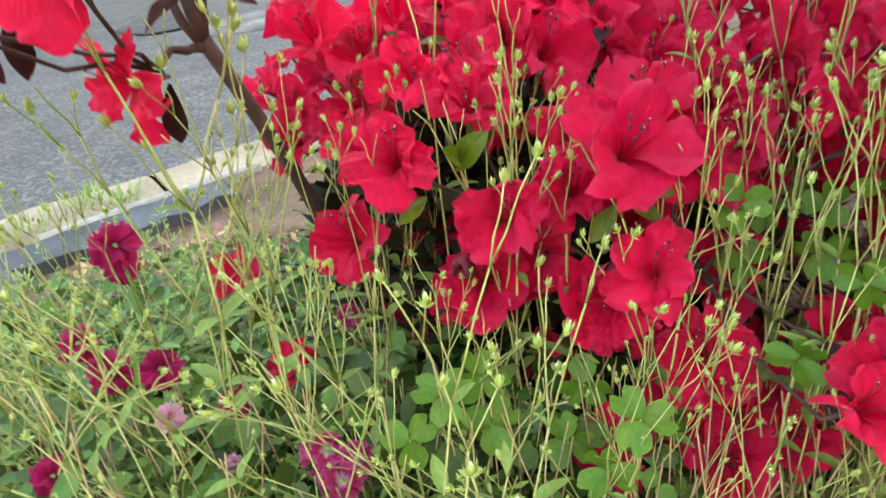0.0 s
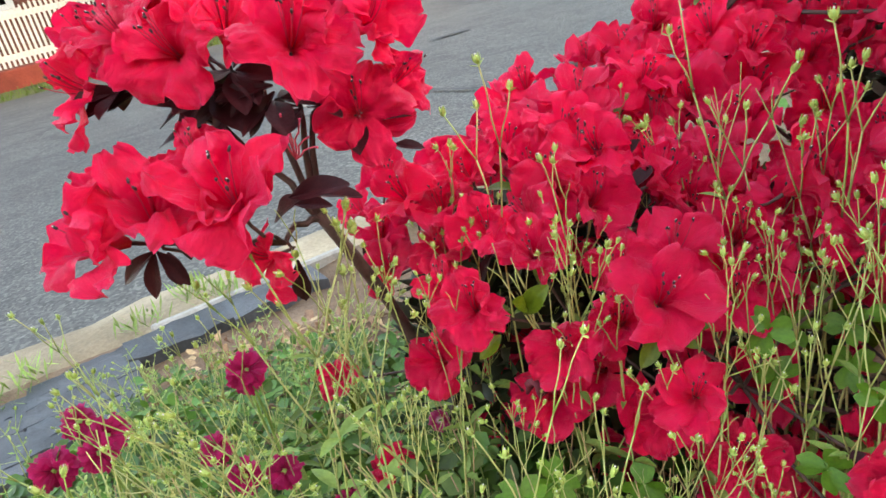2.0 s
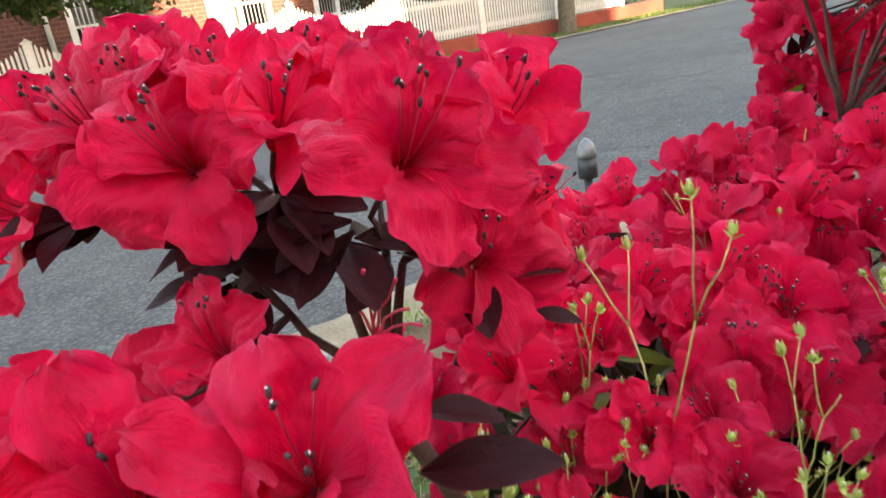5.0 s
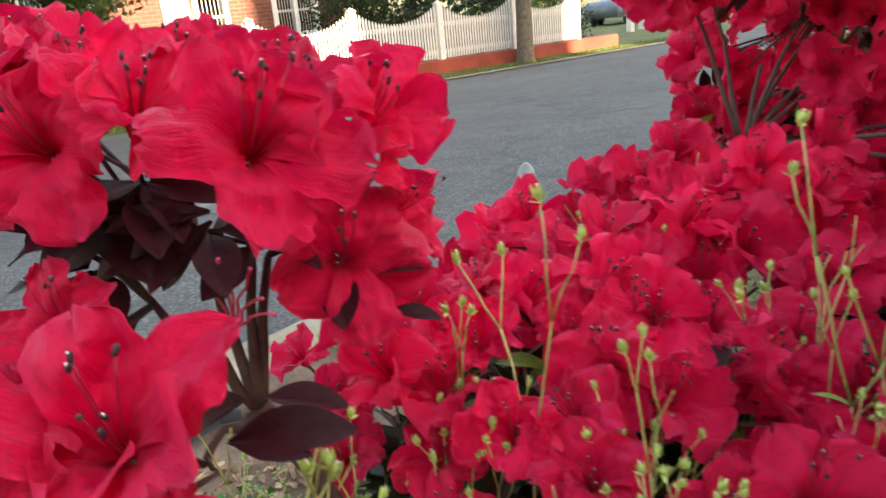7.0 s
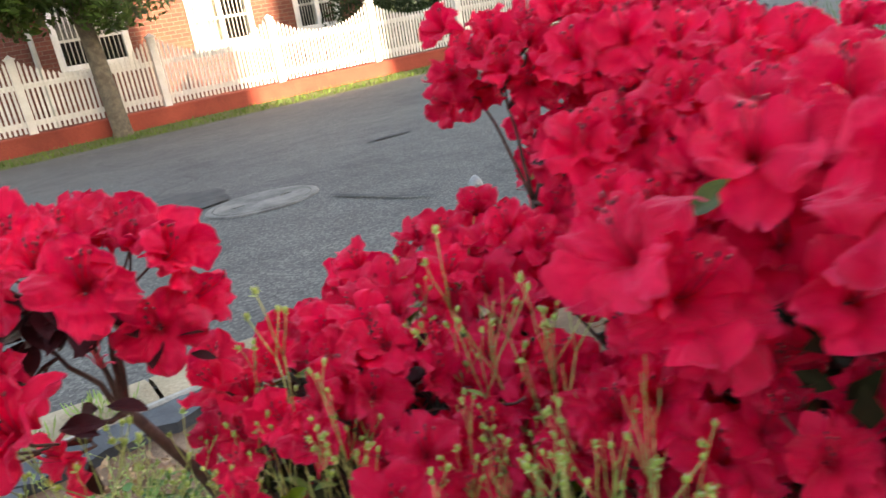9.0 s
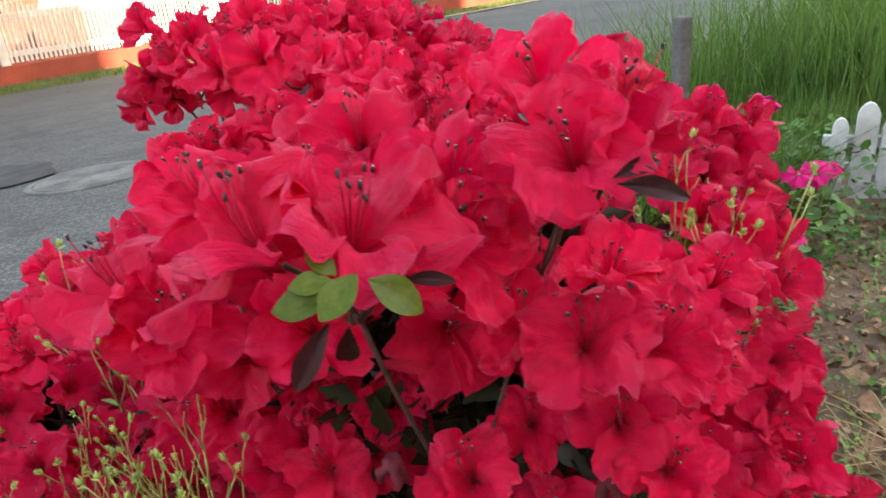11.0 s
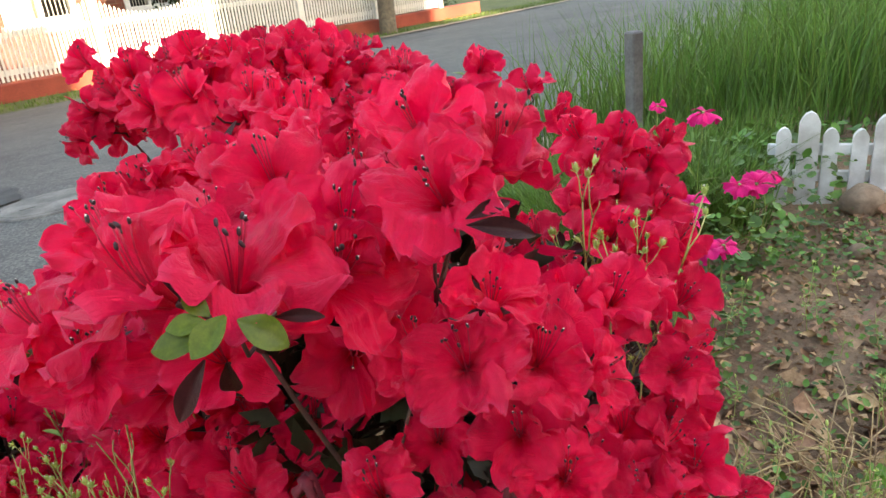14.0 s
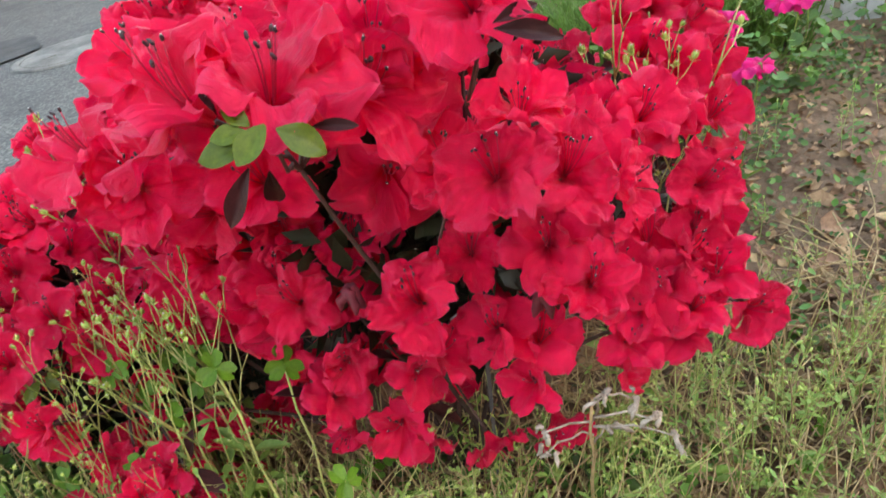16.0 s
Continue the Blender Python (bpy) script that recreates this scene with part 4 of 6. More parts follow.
# the tall spray that leans out over the road: an upper and a lower head of flowers
UPPER = [  # x, y, z, yaw, tilt, size
    (-0.21, 0.345, 1.179, -42, 10, 1.0), (-0.178, 0.34, 1.203, -16, 47, 1.0), (-0.147, 0.325, 1.192, 6, 24, 1.0),
    (-0.124, 0.34, 1.197, 40, 53, 1.0), (-0.15, 0.365, 1.205, 45, 66, 0.95), (-0.085, 0.315, 1.188, 31, 28, 1.05),
    (-0.06, 0.37, 1.183, 66, 22, 1.0), (-0.084, 0.375, 1.195, 53, 63, 0.9), (-0.071, 0.352, 1.142, 21, 16, 1.0),
    (-0.056, 0.385, 1.146, 76, 6, 0.85), (-0.12, 0.37, 1.205, 37, 67, 0.9), (-0.178, 0.37, 1.208, 18, 64, 0.9),
    (-0.212, 0.375, 1.196, -22, 33, 0.85),
]
LOWER = [  # x, y, z, yaw, tilt, size
    (-0.166, 0.248, 1.131, -34, 29, 0.95), (-0.147, 0.256, 1.136, 38, 62, 1.0), (-0.11, 0.256, 1.138, 8, 53, 1.05),
    (-0.127, 0.31, 1.084, -34, 6, 0.75), (-0.145, 0.31, 1.141, -15, 45, 0.65),
]
HEADS = [  # x, y, z, yaw, tilt, size
    (-0.178, 0.395, 1.207, 29, 30, 0.85), (-0.131, 0.40, 1.203, 21, 36, 0.85), (-0.099, 0.406, 1.193, 28, 30, 0.85),
    (-0.205, 0.387, 1.2, -20, 33, 0.85), (-0.13, 0.425, 1.195, 150, 25, 0.85), (-0.2, 0.31, 1.125, -90, 20, 0.75),
    (-0.17, 0.322, 1.122, 180, 20, 0.75),
]
tall = Bush((-0.03, 0.47), "tall spray of crimson azalea leaning over the kerb", 1)
for x, y, z, a, t_, k in UPPER:
    tall.flower((x, y, z), outward(a, t_), k * 0.88, fine=True)
for x, y, z, a, t_, k in LOWER:
    tall.flower((x, y, z), outward(a, t_), k * 0.96, fine=True)
for x, y, z, a, t_, k in HEADS:
    tall.flower((x, y, z), outward(a, t_), k)
tall.wood([(-0.119, 0.352, 1.150), (-0.101, 0.350, 1.152), (-0.097, 0.354, 1.145), (-0.135, 0.345, 1.135), (-0.122, 0.325, 1.085)], 0.0040, (-0.109, 0.352, 1.090))
SPRAY_LEAVES = [
    ((-0.149, 0.25, 1.123), (-0.168, 0.245, 1.113)),
    ((-0.149, 0.25, 1.123), (-0.155, 0.243, 1.103)),
    ((-0.148, 0.25, 1.123), (-0.136, 0.245, 1.108)),
    ((-0.087, 0.258, 1.135), (-0.06, 0.248, 1.144)),
    ((-0.088, 0.265, 1.129), (-0.071, 0.26, 1.13)),
    ((-0.058, 0.355, 1.121), (-0.041, 0.35, 1.12)),
    ((-0.077, 0.35, 1.125), (-0.068, 0.345, 1.118)),
    ((-0.186, 0.345, 1.177), (-0.214, 0.335, 1.171)),
    ((-0.184, 0.345, 1.174), (-0.202, 0.34, 1.17)),
    ((-0.113, 0.34, 1.169), (-0.148, 0.33, 1.153)),
    ((-0.113, 0.34, 1.169), (-0.13, 0.325, 1.16)),
    ((-0.12, 0.345, 1.169), (-0.168, 0.34, 1.156)),
    ((-0.107, 0.335, 1.167), (-0.135, 0.325, 1.17)),
    ((-0.107, 0.335, 1.164), (-0.128, 0.33, 1.146)),
    ((-0.108, 0.3, 1.086), (-0.112, 0.3, 1.059)),
]  # foot, tip of each leaf
for foot, tip in SPRAY_LEAVES:
    tall.blade_to(foot, tip, (0.2, -0.6, 0.8), False, 0.78)
tall.rosettes(0.3, 0.05)
WHORLS = [  # x, y, z, leaves
    (-0.131, 0.347, 1.176, 10), (-0.113, 0.347, 1.158, 7), (-0.146, 0.347, 1.166, 8), (-0.192, 0.352, 1.176, 7),
    (-0.150, 0.345, 1.150, 5), (-0.100, 0.352, 1.150, 5), (-0.098, 0.312, 1.115, 2), (-0.075, 0.36, 1.135, 4),
]
for x, y, z, n in WHORLS:
    a0 = tall.rng.uniform(0, 6.28)
    for i in range(n):
        a, up = a0 + 2.4 * i, tall.rng.uniform(-0.55, 0.25)
        d = Vector((math.cos(a), math.sin(a) - 0.25, up)).normalized()
        tall.blade(Vector((x, y, z)) + d * 0.003, d, Vector((0.1, -0.35, 1.0)) + Vector((tall.rng.uniform(-0.4, 0.4), tall.rng.uniform(-0.4, 0.4), 0)), False, tall.rng.uniform(0.85, 1.35), 1.0)
# bare pistils left where blossoms have dropped
for x, z in ((-0.105, 1.154), (-0.096, 1.150), (-0.111, 1.146), (-0.094, 1.140), (-0.101, 1.149), (-0.091, 1.134)):
    mesh = Mesh()
    mesh.tube(bend((-0.108, 0.34, 1.126), (x, 0.328, z), 0.002, 5, 0.0008, tall.rng), [0.0006, 0.0006, 0.0005, 0.0005, 0.0005, 0.0007], 5)
    part("pistil", mesh, PISTIL, tall.root, "bare pink pistil", m=tall.inv)

# the low broad mound in the middle
MOUND_FRONT = [  # x, y, z, yaw, tilt, size
    (-0.025, 0.305, 1.041, -15, 41, 0.92), (0.019, 0.295, 1.016, 0, 30, 0.88), (0.051, 0.31, 1.018, 2, 36, 0.82),
    (0.008, 0.375, 1.057, -50, 49, 1.04), (0.009, 0.345, 1.048, -9, 57, 0.95), (-0.017, 0.37, 1.055, -13, 53, 0.95),
    (-0.026, 0.41, 1.076, -10, 50, 0.95), (0.014, 0.415, 1.074, 2, 54, 0.95), (0.109, 0.41, 1.036, -7, 47, 1.04),
    (0.056, 0.42, 1.069, -16, 49, 0.95), (0.115, 0.36, 1.029, -20, 42, 1.04), (0.135, 0.36, 1.006, -8, 39, 1.0),
    (0.092, 0.375, 1.021, -23, 36, 0.95), (0.052, 0.39, 1.054, -6, 52, 0.95), (-0.046, 0.35, 1.03, -25, 45, 0.85),
    (0.069, 0.30, 0.966, -24, 7, 0.95), (0.127, 0.33, 1.024, -14, 36, 0.95), (0.098, 0.345, 1.033, -34, 30, 0.92), (0.103, 0.27, 0.952, -23, 30, 0.95),
    (-0.047, 0.38, 1.041, -18, 49, 0.9), (0.148, 0.44, 1.024, -12, 44, 0.95), (0.055, 0.34, 1.033, -11, 50, 0.9),
]
MOUND_BACK = [  # x, y, z, yaw, tilt, size
    (0.132, 0.505, 1.074, -17, 29, 1.1), (0.053, 0.475, 1.058, -14, 39, 1.0), (-0.002, 0.621, 1.061, -20, 42, 0.95),
    (0.029, 0.556, 1.05, -2, 43, 0.95), (0.055, 0.61, 1.066, -4, 40, 0.95), (0.105, 0.636, 1.059, -10, 34, 0.95),
    (0.18, 0.512, 1.073, -16, 36, 1.1), (0.012, 0.468, 1.055, -15, 40, 0.95), (-0.112, 0.494, 1.006, 1, 45, 0.9),
    (-0.089, 0.531, 1.008, 7, 48, 0.9), (-0.099, 0.44, 1.003, -1, 36, 0.85), (-0.146, 0.572, 0.997, -13, 38, 0.85),
    (-0.061, 0.492, 1.035, -5, 48, 0.9), (0.103, 0.494, 1.059, -14, 32, 1.0), (0.091, 0.465, 1.044, -13, 34, 1.0),
]
MOUND_LOW = [  # x, y, z, yaw, tilt, size
    (0.065, 0.303, 0.96, 2, 12, 0.95), (0.01, 0.316, 0.97, -14, 6, 0.9), (0.037, 0.323, 0.978, -6, 1, 0.9),
    (0.1, 0.31, 0.926, -25, 48, 0.75), (0.102, 0.282, 0.917, -32, 39, 0.9), (0.129, 0.295, 0.915, -7, 52, 0.9),
    (0.111, 0.254, 0.905, -22, 45, 0.85), (0.142, 0.267, 0.904, -2, 45, 0.85), (0.062, 0.263, 0.908, -35, 47, 0.75),
    (0.212, 0.412, 0.991, -15, 35, 1.0), (0.145, 0.39, 1.002, -14, 22, 1.05), (0.119, 0.43, 1.037, -15, 29, 1.1),
    (-0.056, 0.342, 0.984, -10, 12, 0.85), (-0.103, 0.341, 0.905, 5, 39, 0.6), (-0.158, 0.434, 0.915, 9, 32, 0.7),
    (0.114, 0.412, 1.005, -26, 21, 1.0),
]
MOUND_RIGHT = [  # x, y, z, yaw, tilt, size
    (0.112, 0.392, 1.01, -13, 39, 1), (0.139, 0.366, 0.995, -11, 36, 1.05), (0.135, 0.441, 1.034, -14, 34, 1),
    (0.106, 0.425, 1.033, -11, 35, 1), (0.241, 0.593, 1.06, -14, 26, 1), (0.274, 0.572, 1.077, -11, 25, 1.05),
    (0.178, 0.543, 1.045, -16, 29, 1), (0.138, 0.573, 1.049, -18, 35, 1), (0.184, 0.38, 0.988, -10, 36, 1.05),
    (0.21, 0.376, 0.995, -14, 29, 1.05), (0.182, 0.444, 1.026, -14, 34, 1), (0.212, 0.422, 1.019, -18, 30, 1.05),
    (0.23, 0.518, 1.048, -16, 29, 1), (0.249, 0.471, 1.038, -14, 25, 1), (0.157, 0.408, 1.006, -12, 32, 1),
    (0.185, 0.411, 1.004, -16, 26, 1),
]
MOUND_FAR = [  # x, y, z, yaw, tilt, size
    (0.131, 0.625, 1.104, -2, 42, 0.95), (0.159, 0.622, 1.089, 11, 41, 0.95), (0.099, 0.598, 1.095, -7, 44, 0.95),
    (0.07, 0.615, 1.089, -12, 45, 0.9), (0.016, 0.567, 1.086, -16, 48, 0.9), (0.135, 0.548, 1.096, 4, 37, 0.95),
    (0.163, 0.532, 1.077, 6, 33, 1), (0.101, 0.511, 1.09, 1, 40, 1), (0.053, 0.506, 1.087, -9, 42, 0.95),
    (0.16, 0.465, 1.068, 0, 37, 1), (0.022, 0.499, 1.074, -15, 44, 0.95), (0.001, 0.456, 1.076, -2, 45, 0.95),
    (-0.037, 0.447, 1.062, -7, 42, 0.9), (-0.066, 0.439, 1.046, -5, 38, 0.9), (0.026, 0.39, 1.066, 4, 42, 1),
    (0.054, 0.418, 1.078, 7, 39, 1),
]
MOUND_MID = [  # x, y, z, yaw, tilt, size
    (0.126, 0.43, 1.052, 4, 39, 1), (0.089, 0.446, 1.055, 9, 39, 1), (0.155, 0.374, 1.041, 1, 38, 1),
    (0.177, 0.381, 1.061, -4, 36, 1), (0.176, 0.321, 1.042, -5, 39, 1), (0.217, 0.286, 1.092, -6, 33, 1),
    (0.195, 0.3, 1.076, -9, 34, 1),
]
MOUND_GAPS = [  # x, y, z, yaw, tilt, size
    (-0.068, 0.40, 1.072, 10, 47, 0.9), (-0.045, 0.395, 1.062, 4, 51, 0.9), (-0.088, 0.45, 1.065, 5, 50, 0.9),
    (0.06, 0.46, 1.082, -8, 48, 0.95), (0.035, 0.44, 1.085, 6, 46, 0.95), (-0.02, 0.52, 1.06, -10, 50, 0.95),
    (-0.06, 0.54, 1.04, 0, 48, 0.95), (0.10, 0.55, 1.085, -12, 40, 0.95),
]
mound = Bush((0.08, 0.47), "low broad crimson azalea mound covered in open flowers", 2)
for x, y, z, a, t_, k in MOUND_FRONT:
    mound.flower((x, y, z), outward(a, t_), k * 0.75, fine=True)
for x, y, z, a, t_, k in MOUND_RIGHT + MOUND_MID:
    mound.flower((x, y, z), outward(a + mound.rng.gauss(0, 22), t_ + 14 + mound.rng.gauss(0, 14)), k * 0.86, fine=True)
for x, y, z, a, t_, k in MOUND_BACK + MOUND_LOW + MOUND_FAR + MOUND_GAPS:
    mound.flower((x, y, z), outward(a, t_ + 12), k * 0.88)
for x, y, z, a, t_, k in ((-0.075, 0.587, 0.999, -8, 46, 0.95), (-0.048, 0.623, 1.009, -12, 43, 0.95), (-0.022, 0.658, 1.017, -14, 41, 0.95), (0.009, 0.682, 1.026, -17, 40, 0.95), (-0.054, 0.567, 1.002, -11, 46, 0.95), (-0.022, 0.601, 1.006, -15, 44, 0.95), (0.012, 0.626, 1.016, -18, 42, 0.95), (0.1, 0.617, 1.051, -16, 35, 0.95), (0.124, 0.621, 1.051, -18, 35, 0.95), (0.077, 0.59, 1.048, -14, 36, 0.95), (0.101, 0.581, 1.042, -17, 36, 0.95)):
    mound.flower((x, y, z), outward(a, t_), k)
mound.fill((0.085, 0.50, 0.89), (0.16, 0.205, 0.14), 36, 0.042, -0.1, (0.7, 0.88))
mound.fill((0.14, 0.42, 0.91), (0.135, 0.135, 0.095), 18, 0.042, -0.4, (0.7, 0.88))
mound.wood(26, 0.0024)
MOUND_LEAVES = [
    ((-0.0, 0.3, 1.038), (0.011, 0.29, 1.057)), ((0.003, 0.3, 1.041), (0.0, 0.288, 1.053)),
    ((-0.013, 0.3, 1.027), (-0.024, 0.288, 1.023)), ((0.068, 0.3, 1.015), (0.056, 0.288, 1.006)),
    ((0.076, 0.3, 1.023), (0.081, 0.288, 1.039)), ((0.076, 0.3, 1.021), (0.087, 0.288, 1.027)),
    ((0.073, 0.3, 1.018), (0.083, 0.288, 1.015)), ((0.079, 0.3, 1.028), (0.077, 0.288, 1.044)),
]  # foot, tip of each leaf
for foot, tip in MOUND_LEAVES:
    mound.blade_to(foot, tip, (0.0, -0.7, 0.7), True, 0.9)
mound.rosettes(0.28, 0.7)
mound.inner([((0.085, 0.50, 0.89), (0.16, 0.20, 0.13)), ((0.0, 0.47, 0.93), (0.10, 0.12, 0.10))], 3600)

# the taller crown behind it, on a fork of grey twigs
CROWN_A = [  # x, y, z, yaw, tilt, size
    (0.122, 0.671, 1.275, -25, 21, 1.0), (0.127, 0.634, 1.234, -17, 5, 1.0), (0.117, 0.615, 1.212, -12, -10, 0.9),
    (0.166, 0.646, 1.264, 1, 18, 1.0), (0.174, 0.614, 1.236, -7, 9, 1.0), (0.204, 0.646, 1.262, 6, 31, 1.0),
    (0.219, 0.615, 1.237, 1, 13, 1.05), (0.254, 0.659, 1.267, 3, 38, 1.0), (0.266, 0.64, 1.244, -2, 19, 1.0),
    (0.294, 0.672, 1.271, 0, 47, 1.0), (0.315, 0.642, 1.247, 8, 23, 1.0), (0.346, 0.671, 1.267, 2, 38, 1.0),
    (0.348, 0.637, 1.233, 11, 17, 1.0), (0.386, 0.659, 1.234, 16, 17, 1.0), (0.371, 0.565, 1.215, -6, 22, 1.0),
]
CROWN_B = [  # x, y, z, yaw, tilt, size
    (0.277, 0.496, 1.233, -10, 28, 1.0), (0.315, 0.495, 1.228, -1, 28, 1.0), (0.214, 0.38, 1.212, -10, 34, 1.0),
    (0.192, 0.398, 1.203, -29, 24, 0.95), (0.257, 0.386, 1.227, -1, 34, 1.0), (0.29, 0.373, 1.22, 0, 32, 1.0),
    (0.312, 0.39, 1.233, -1, 36, 1.0), (0.513, 0.675, 1.222, -21, 38, 1.05), (0.553, 0.63, 1.203, -10, 37, 1.05),
    (0.478, 0.65, 1.20, -30, 22, 0.95), (0.535, 0.62, 1.17, 0, 25, 1.0), (0.575, 0.6, 1.175, 15, 25, 0.95), (0.50, 0.6, 1.16, -10, 30, 1.0), (0.233, 0.37, 1.214, -6, 27, 0.95), (0.234, 0.318, 1.189, -6, 33, 1.0),
    (0.208, 0.337, 1.185, -9, 33, 1.0), (0.258, 0.3, 1.199, -3, 37, 1.0), (0.353, 0.413, 1.21, 2, 38, 1.0),
    (0.412, 0.383, 1.212, -7, 40, 1.0),
]
CROWN_C = [  # x, y, z, yaw, tilt, size
    (0.241, 0.646, 1.112, -14, 26, 0.95), (0.249, 0.616, 1.086, -16, 29, 0.95), (0.275, 0.648, 1.111, -17, 26, 0.95),
    (0.238, 0.567, 1.072, -16, 31, 0.95), (0.267, 0.597, 1.089, -18, 29, 0.95), (0.314, 0.843, 1.167, -26, 16, 0.95),
    (0.335, 0.813, 1.139, -28, 18, 0.95), (0.37, 0.822, 1.162, -30, 17, 0.95), (0.299, 0.783, 1.114, -27, 20, 0.95),
    (0.325, 0.759, 1.104, -30, 21, 0.95), (0.358, 0.765, 1.12, -32, 20, 0.95), (0.3, 0.832, 1.136, -25, 18, 0.95),
    (0.337, 0.733, 1.091, -31, 22, 0.95), (0.394, 0.829, 1.18, -32, 15, 0.95),
]
back = Bush((0.168, 0.644), "crimson azalea crown on a fork of bare twigs", 3)
for x, y, z, a, t_, k in CROWN_A + CROWN_B + CROWN_C:
    back.flower((x, y, z), outward(a, t_), k * 0.8)
back.fill((0.25, 0.66, 1.235), (0.135, 0.05, 0.045), 46, 0.027, -0.5, (0.66, 0.84), aim=(-0.1, -1.0, 0.5))
back.fill((0.355, 0.69, 1.17), (0.105, 0.085, 0.085), 34, 0.04, -0.25)
back.fill((0.295, 0.79, 1.13), (0.10, 0.05, 0.115), 36, 0.036, -0.9, (0.8, 1.0), aim=(-0.3, -2.2, 0.2))
back.fill((0.37, 0.56, 1.08), (0.105, 0.105, 0.125), 28, 0.042, 0.0)
back.wood([(0.150, 0.648, 1.202), (0.175, 0.668, 1.191), (0.209, 0.668, 1.157), (0.248, 0.691, 1.183), (0.273, 0.679, 1.144), (0.340, 0.725, 1.200), (0.281, 0.719, 1.194), (0.30, 0.52, 1.10), (0.27, 0.46, 1.14), (0.44, 0.60, 1.12)], 0.0036, (0.189, 0.652, 1.100))
back.rosettes(0.25, 0.25)
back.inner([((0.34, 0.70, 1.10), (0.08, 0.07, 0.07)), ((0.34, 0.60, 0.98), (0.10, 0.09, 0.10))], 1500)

# the nearest bush, seen close from the end of the walk
NEAR_TOP = [  # x, y, z, yaw, tilt, size
    (0.303, 0.15, 1.24, 45, 69, 1.2), (0.269, 0.16, 1.237, -62, 43, 1.2), (0.382, 0.168, 1.253, -28, 50, 1.02),
    (0.412, 0.205, 1.253, 61, 36, 1.1), (0.335, 0.17, 1.226, 34, 22, 1.05), (0.343, 0.2, 1.235, 6, 49, 1.0),
    (0.195, 0.235, 1.196, -61, 39, 1.1), (0.215, 0.228, 1.177, 12, 21, 1.05), (0.382, 0.21, 1.269, -43, 64, 1.0),
]
NEAR_SKIRT = [  # x, y, z, yaw, tilt, size
    (0.384, 0.16, 1.181, -5, 38, 1.1), (0.419, 0.176, 1.165, 2, 34, 1.05), (0.45, 0.192, 1.144, 44, 7, 0.9),
    (0.402, 0.185, 1.196, 9, 64, 0.95), (0.368, 0.195, 1.171, -49, 41, 0.95), (0.273, 0.22, 1.093, -8, 34, 0.9),
    (0.339, 0.192, 1.098, -24, 43, 1.1), (0.432, 0.186, 1.089, -10, 39, 1.05), (0.51, 0.222, 1.036, -37, 44, 0.9),
    (0.54, 0.21, 1.024, 14, 15, 1.0), (0.291, 0.22, 1.043, -5, 12, 0.8), (0.374, 0.215, 1.106, -5, 42, 0.9),
    (0.524, 0.25, 1.095, 3, 29, 0.95), (0.433, 0.215, 1.099, -8, 41, 0.9), (0.515, 0.24, 1.072, -4, 39, 0.9),
    (0.308, 0.26, 1.1, 0, 40, 0.9), (0.27, 0.27, 1.111, -1, 39, 0.9),
]
NEAR_LEFT = [  # x, y, z, yaw, tilt, size
    (0.067, 0.283, 1.047, 30, 33, 1.0), (0.047, 0.377, 1.06, 38, 34, 0.95), (0.12, 0.348, 1.038, 29, 34, 0.95),
    (0.043, 0.423, 1.074, 30, 35, 1.0), (0.087, 0.389, 1.062, 33, 35, 1.0), (0.201, 0.339, 1.065, 19, 34, 0.9),
    (0.177, 0.314, 1.026, 21, 33, 0.9), (0.211, 0.296, 1.038, 23, 31, 0.85), (0.156, 0.229, 0.973, 36, 51, 0.8),
    (0.138, 0.216, 0.969, 40, 52, 0.8), (0.076, 0.264, 1.002, 26, 33, 0.8), (0.155, 0.361, 1.06, 24, 33, 1.0),
    (0.082, 0.329, 1.044, 34, 33, 1.0), (0.108, 0.314, 1.023, 29, 32, 0.9), (0.248, 0.288, 1.081, 8, 38, 0.95),
]
SHOULDER = [  # x, y, z, yaw, tilt, size
    (0.216, 0.473, 1.255, -20, 32, 1), (0.248, 0.457, 1.262, -10, 31, 1), (0.288, 0.478, 1.254, -14, 40, 1),
    (0.308, 0.427, 1.254, -11, 32, 1), (0.329, 0.395, 1.249, -16, 33, 1), (0.322, 0.327, 1.241, -20, 28, 1.05),
    (0.265, 0.382, 1.229, -22, 29, 1), (0.285, 0.34, 1.226, -20, 30, 1.05), (0.227, 0.377, 1.222, -29, 24, 1),
    (0.199, 0.371, 1.212, -31, 21, 1), (0.281, 0.263, 1.219, -19, 27, 1.05), (0.247, 0.308, 1.206, -16, 28, 1.0),
    (0.221, 0.3, 1.188, -30, 25, 1.0), (0.262, 0.25, 1.188, -22, 27, 1.05),
    (0.237, 0.252, 1.141, -24, 17, 1.0),
]
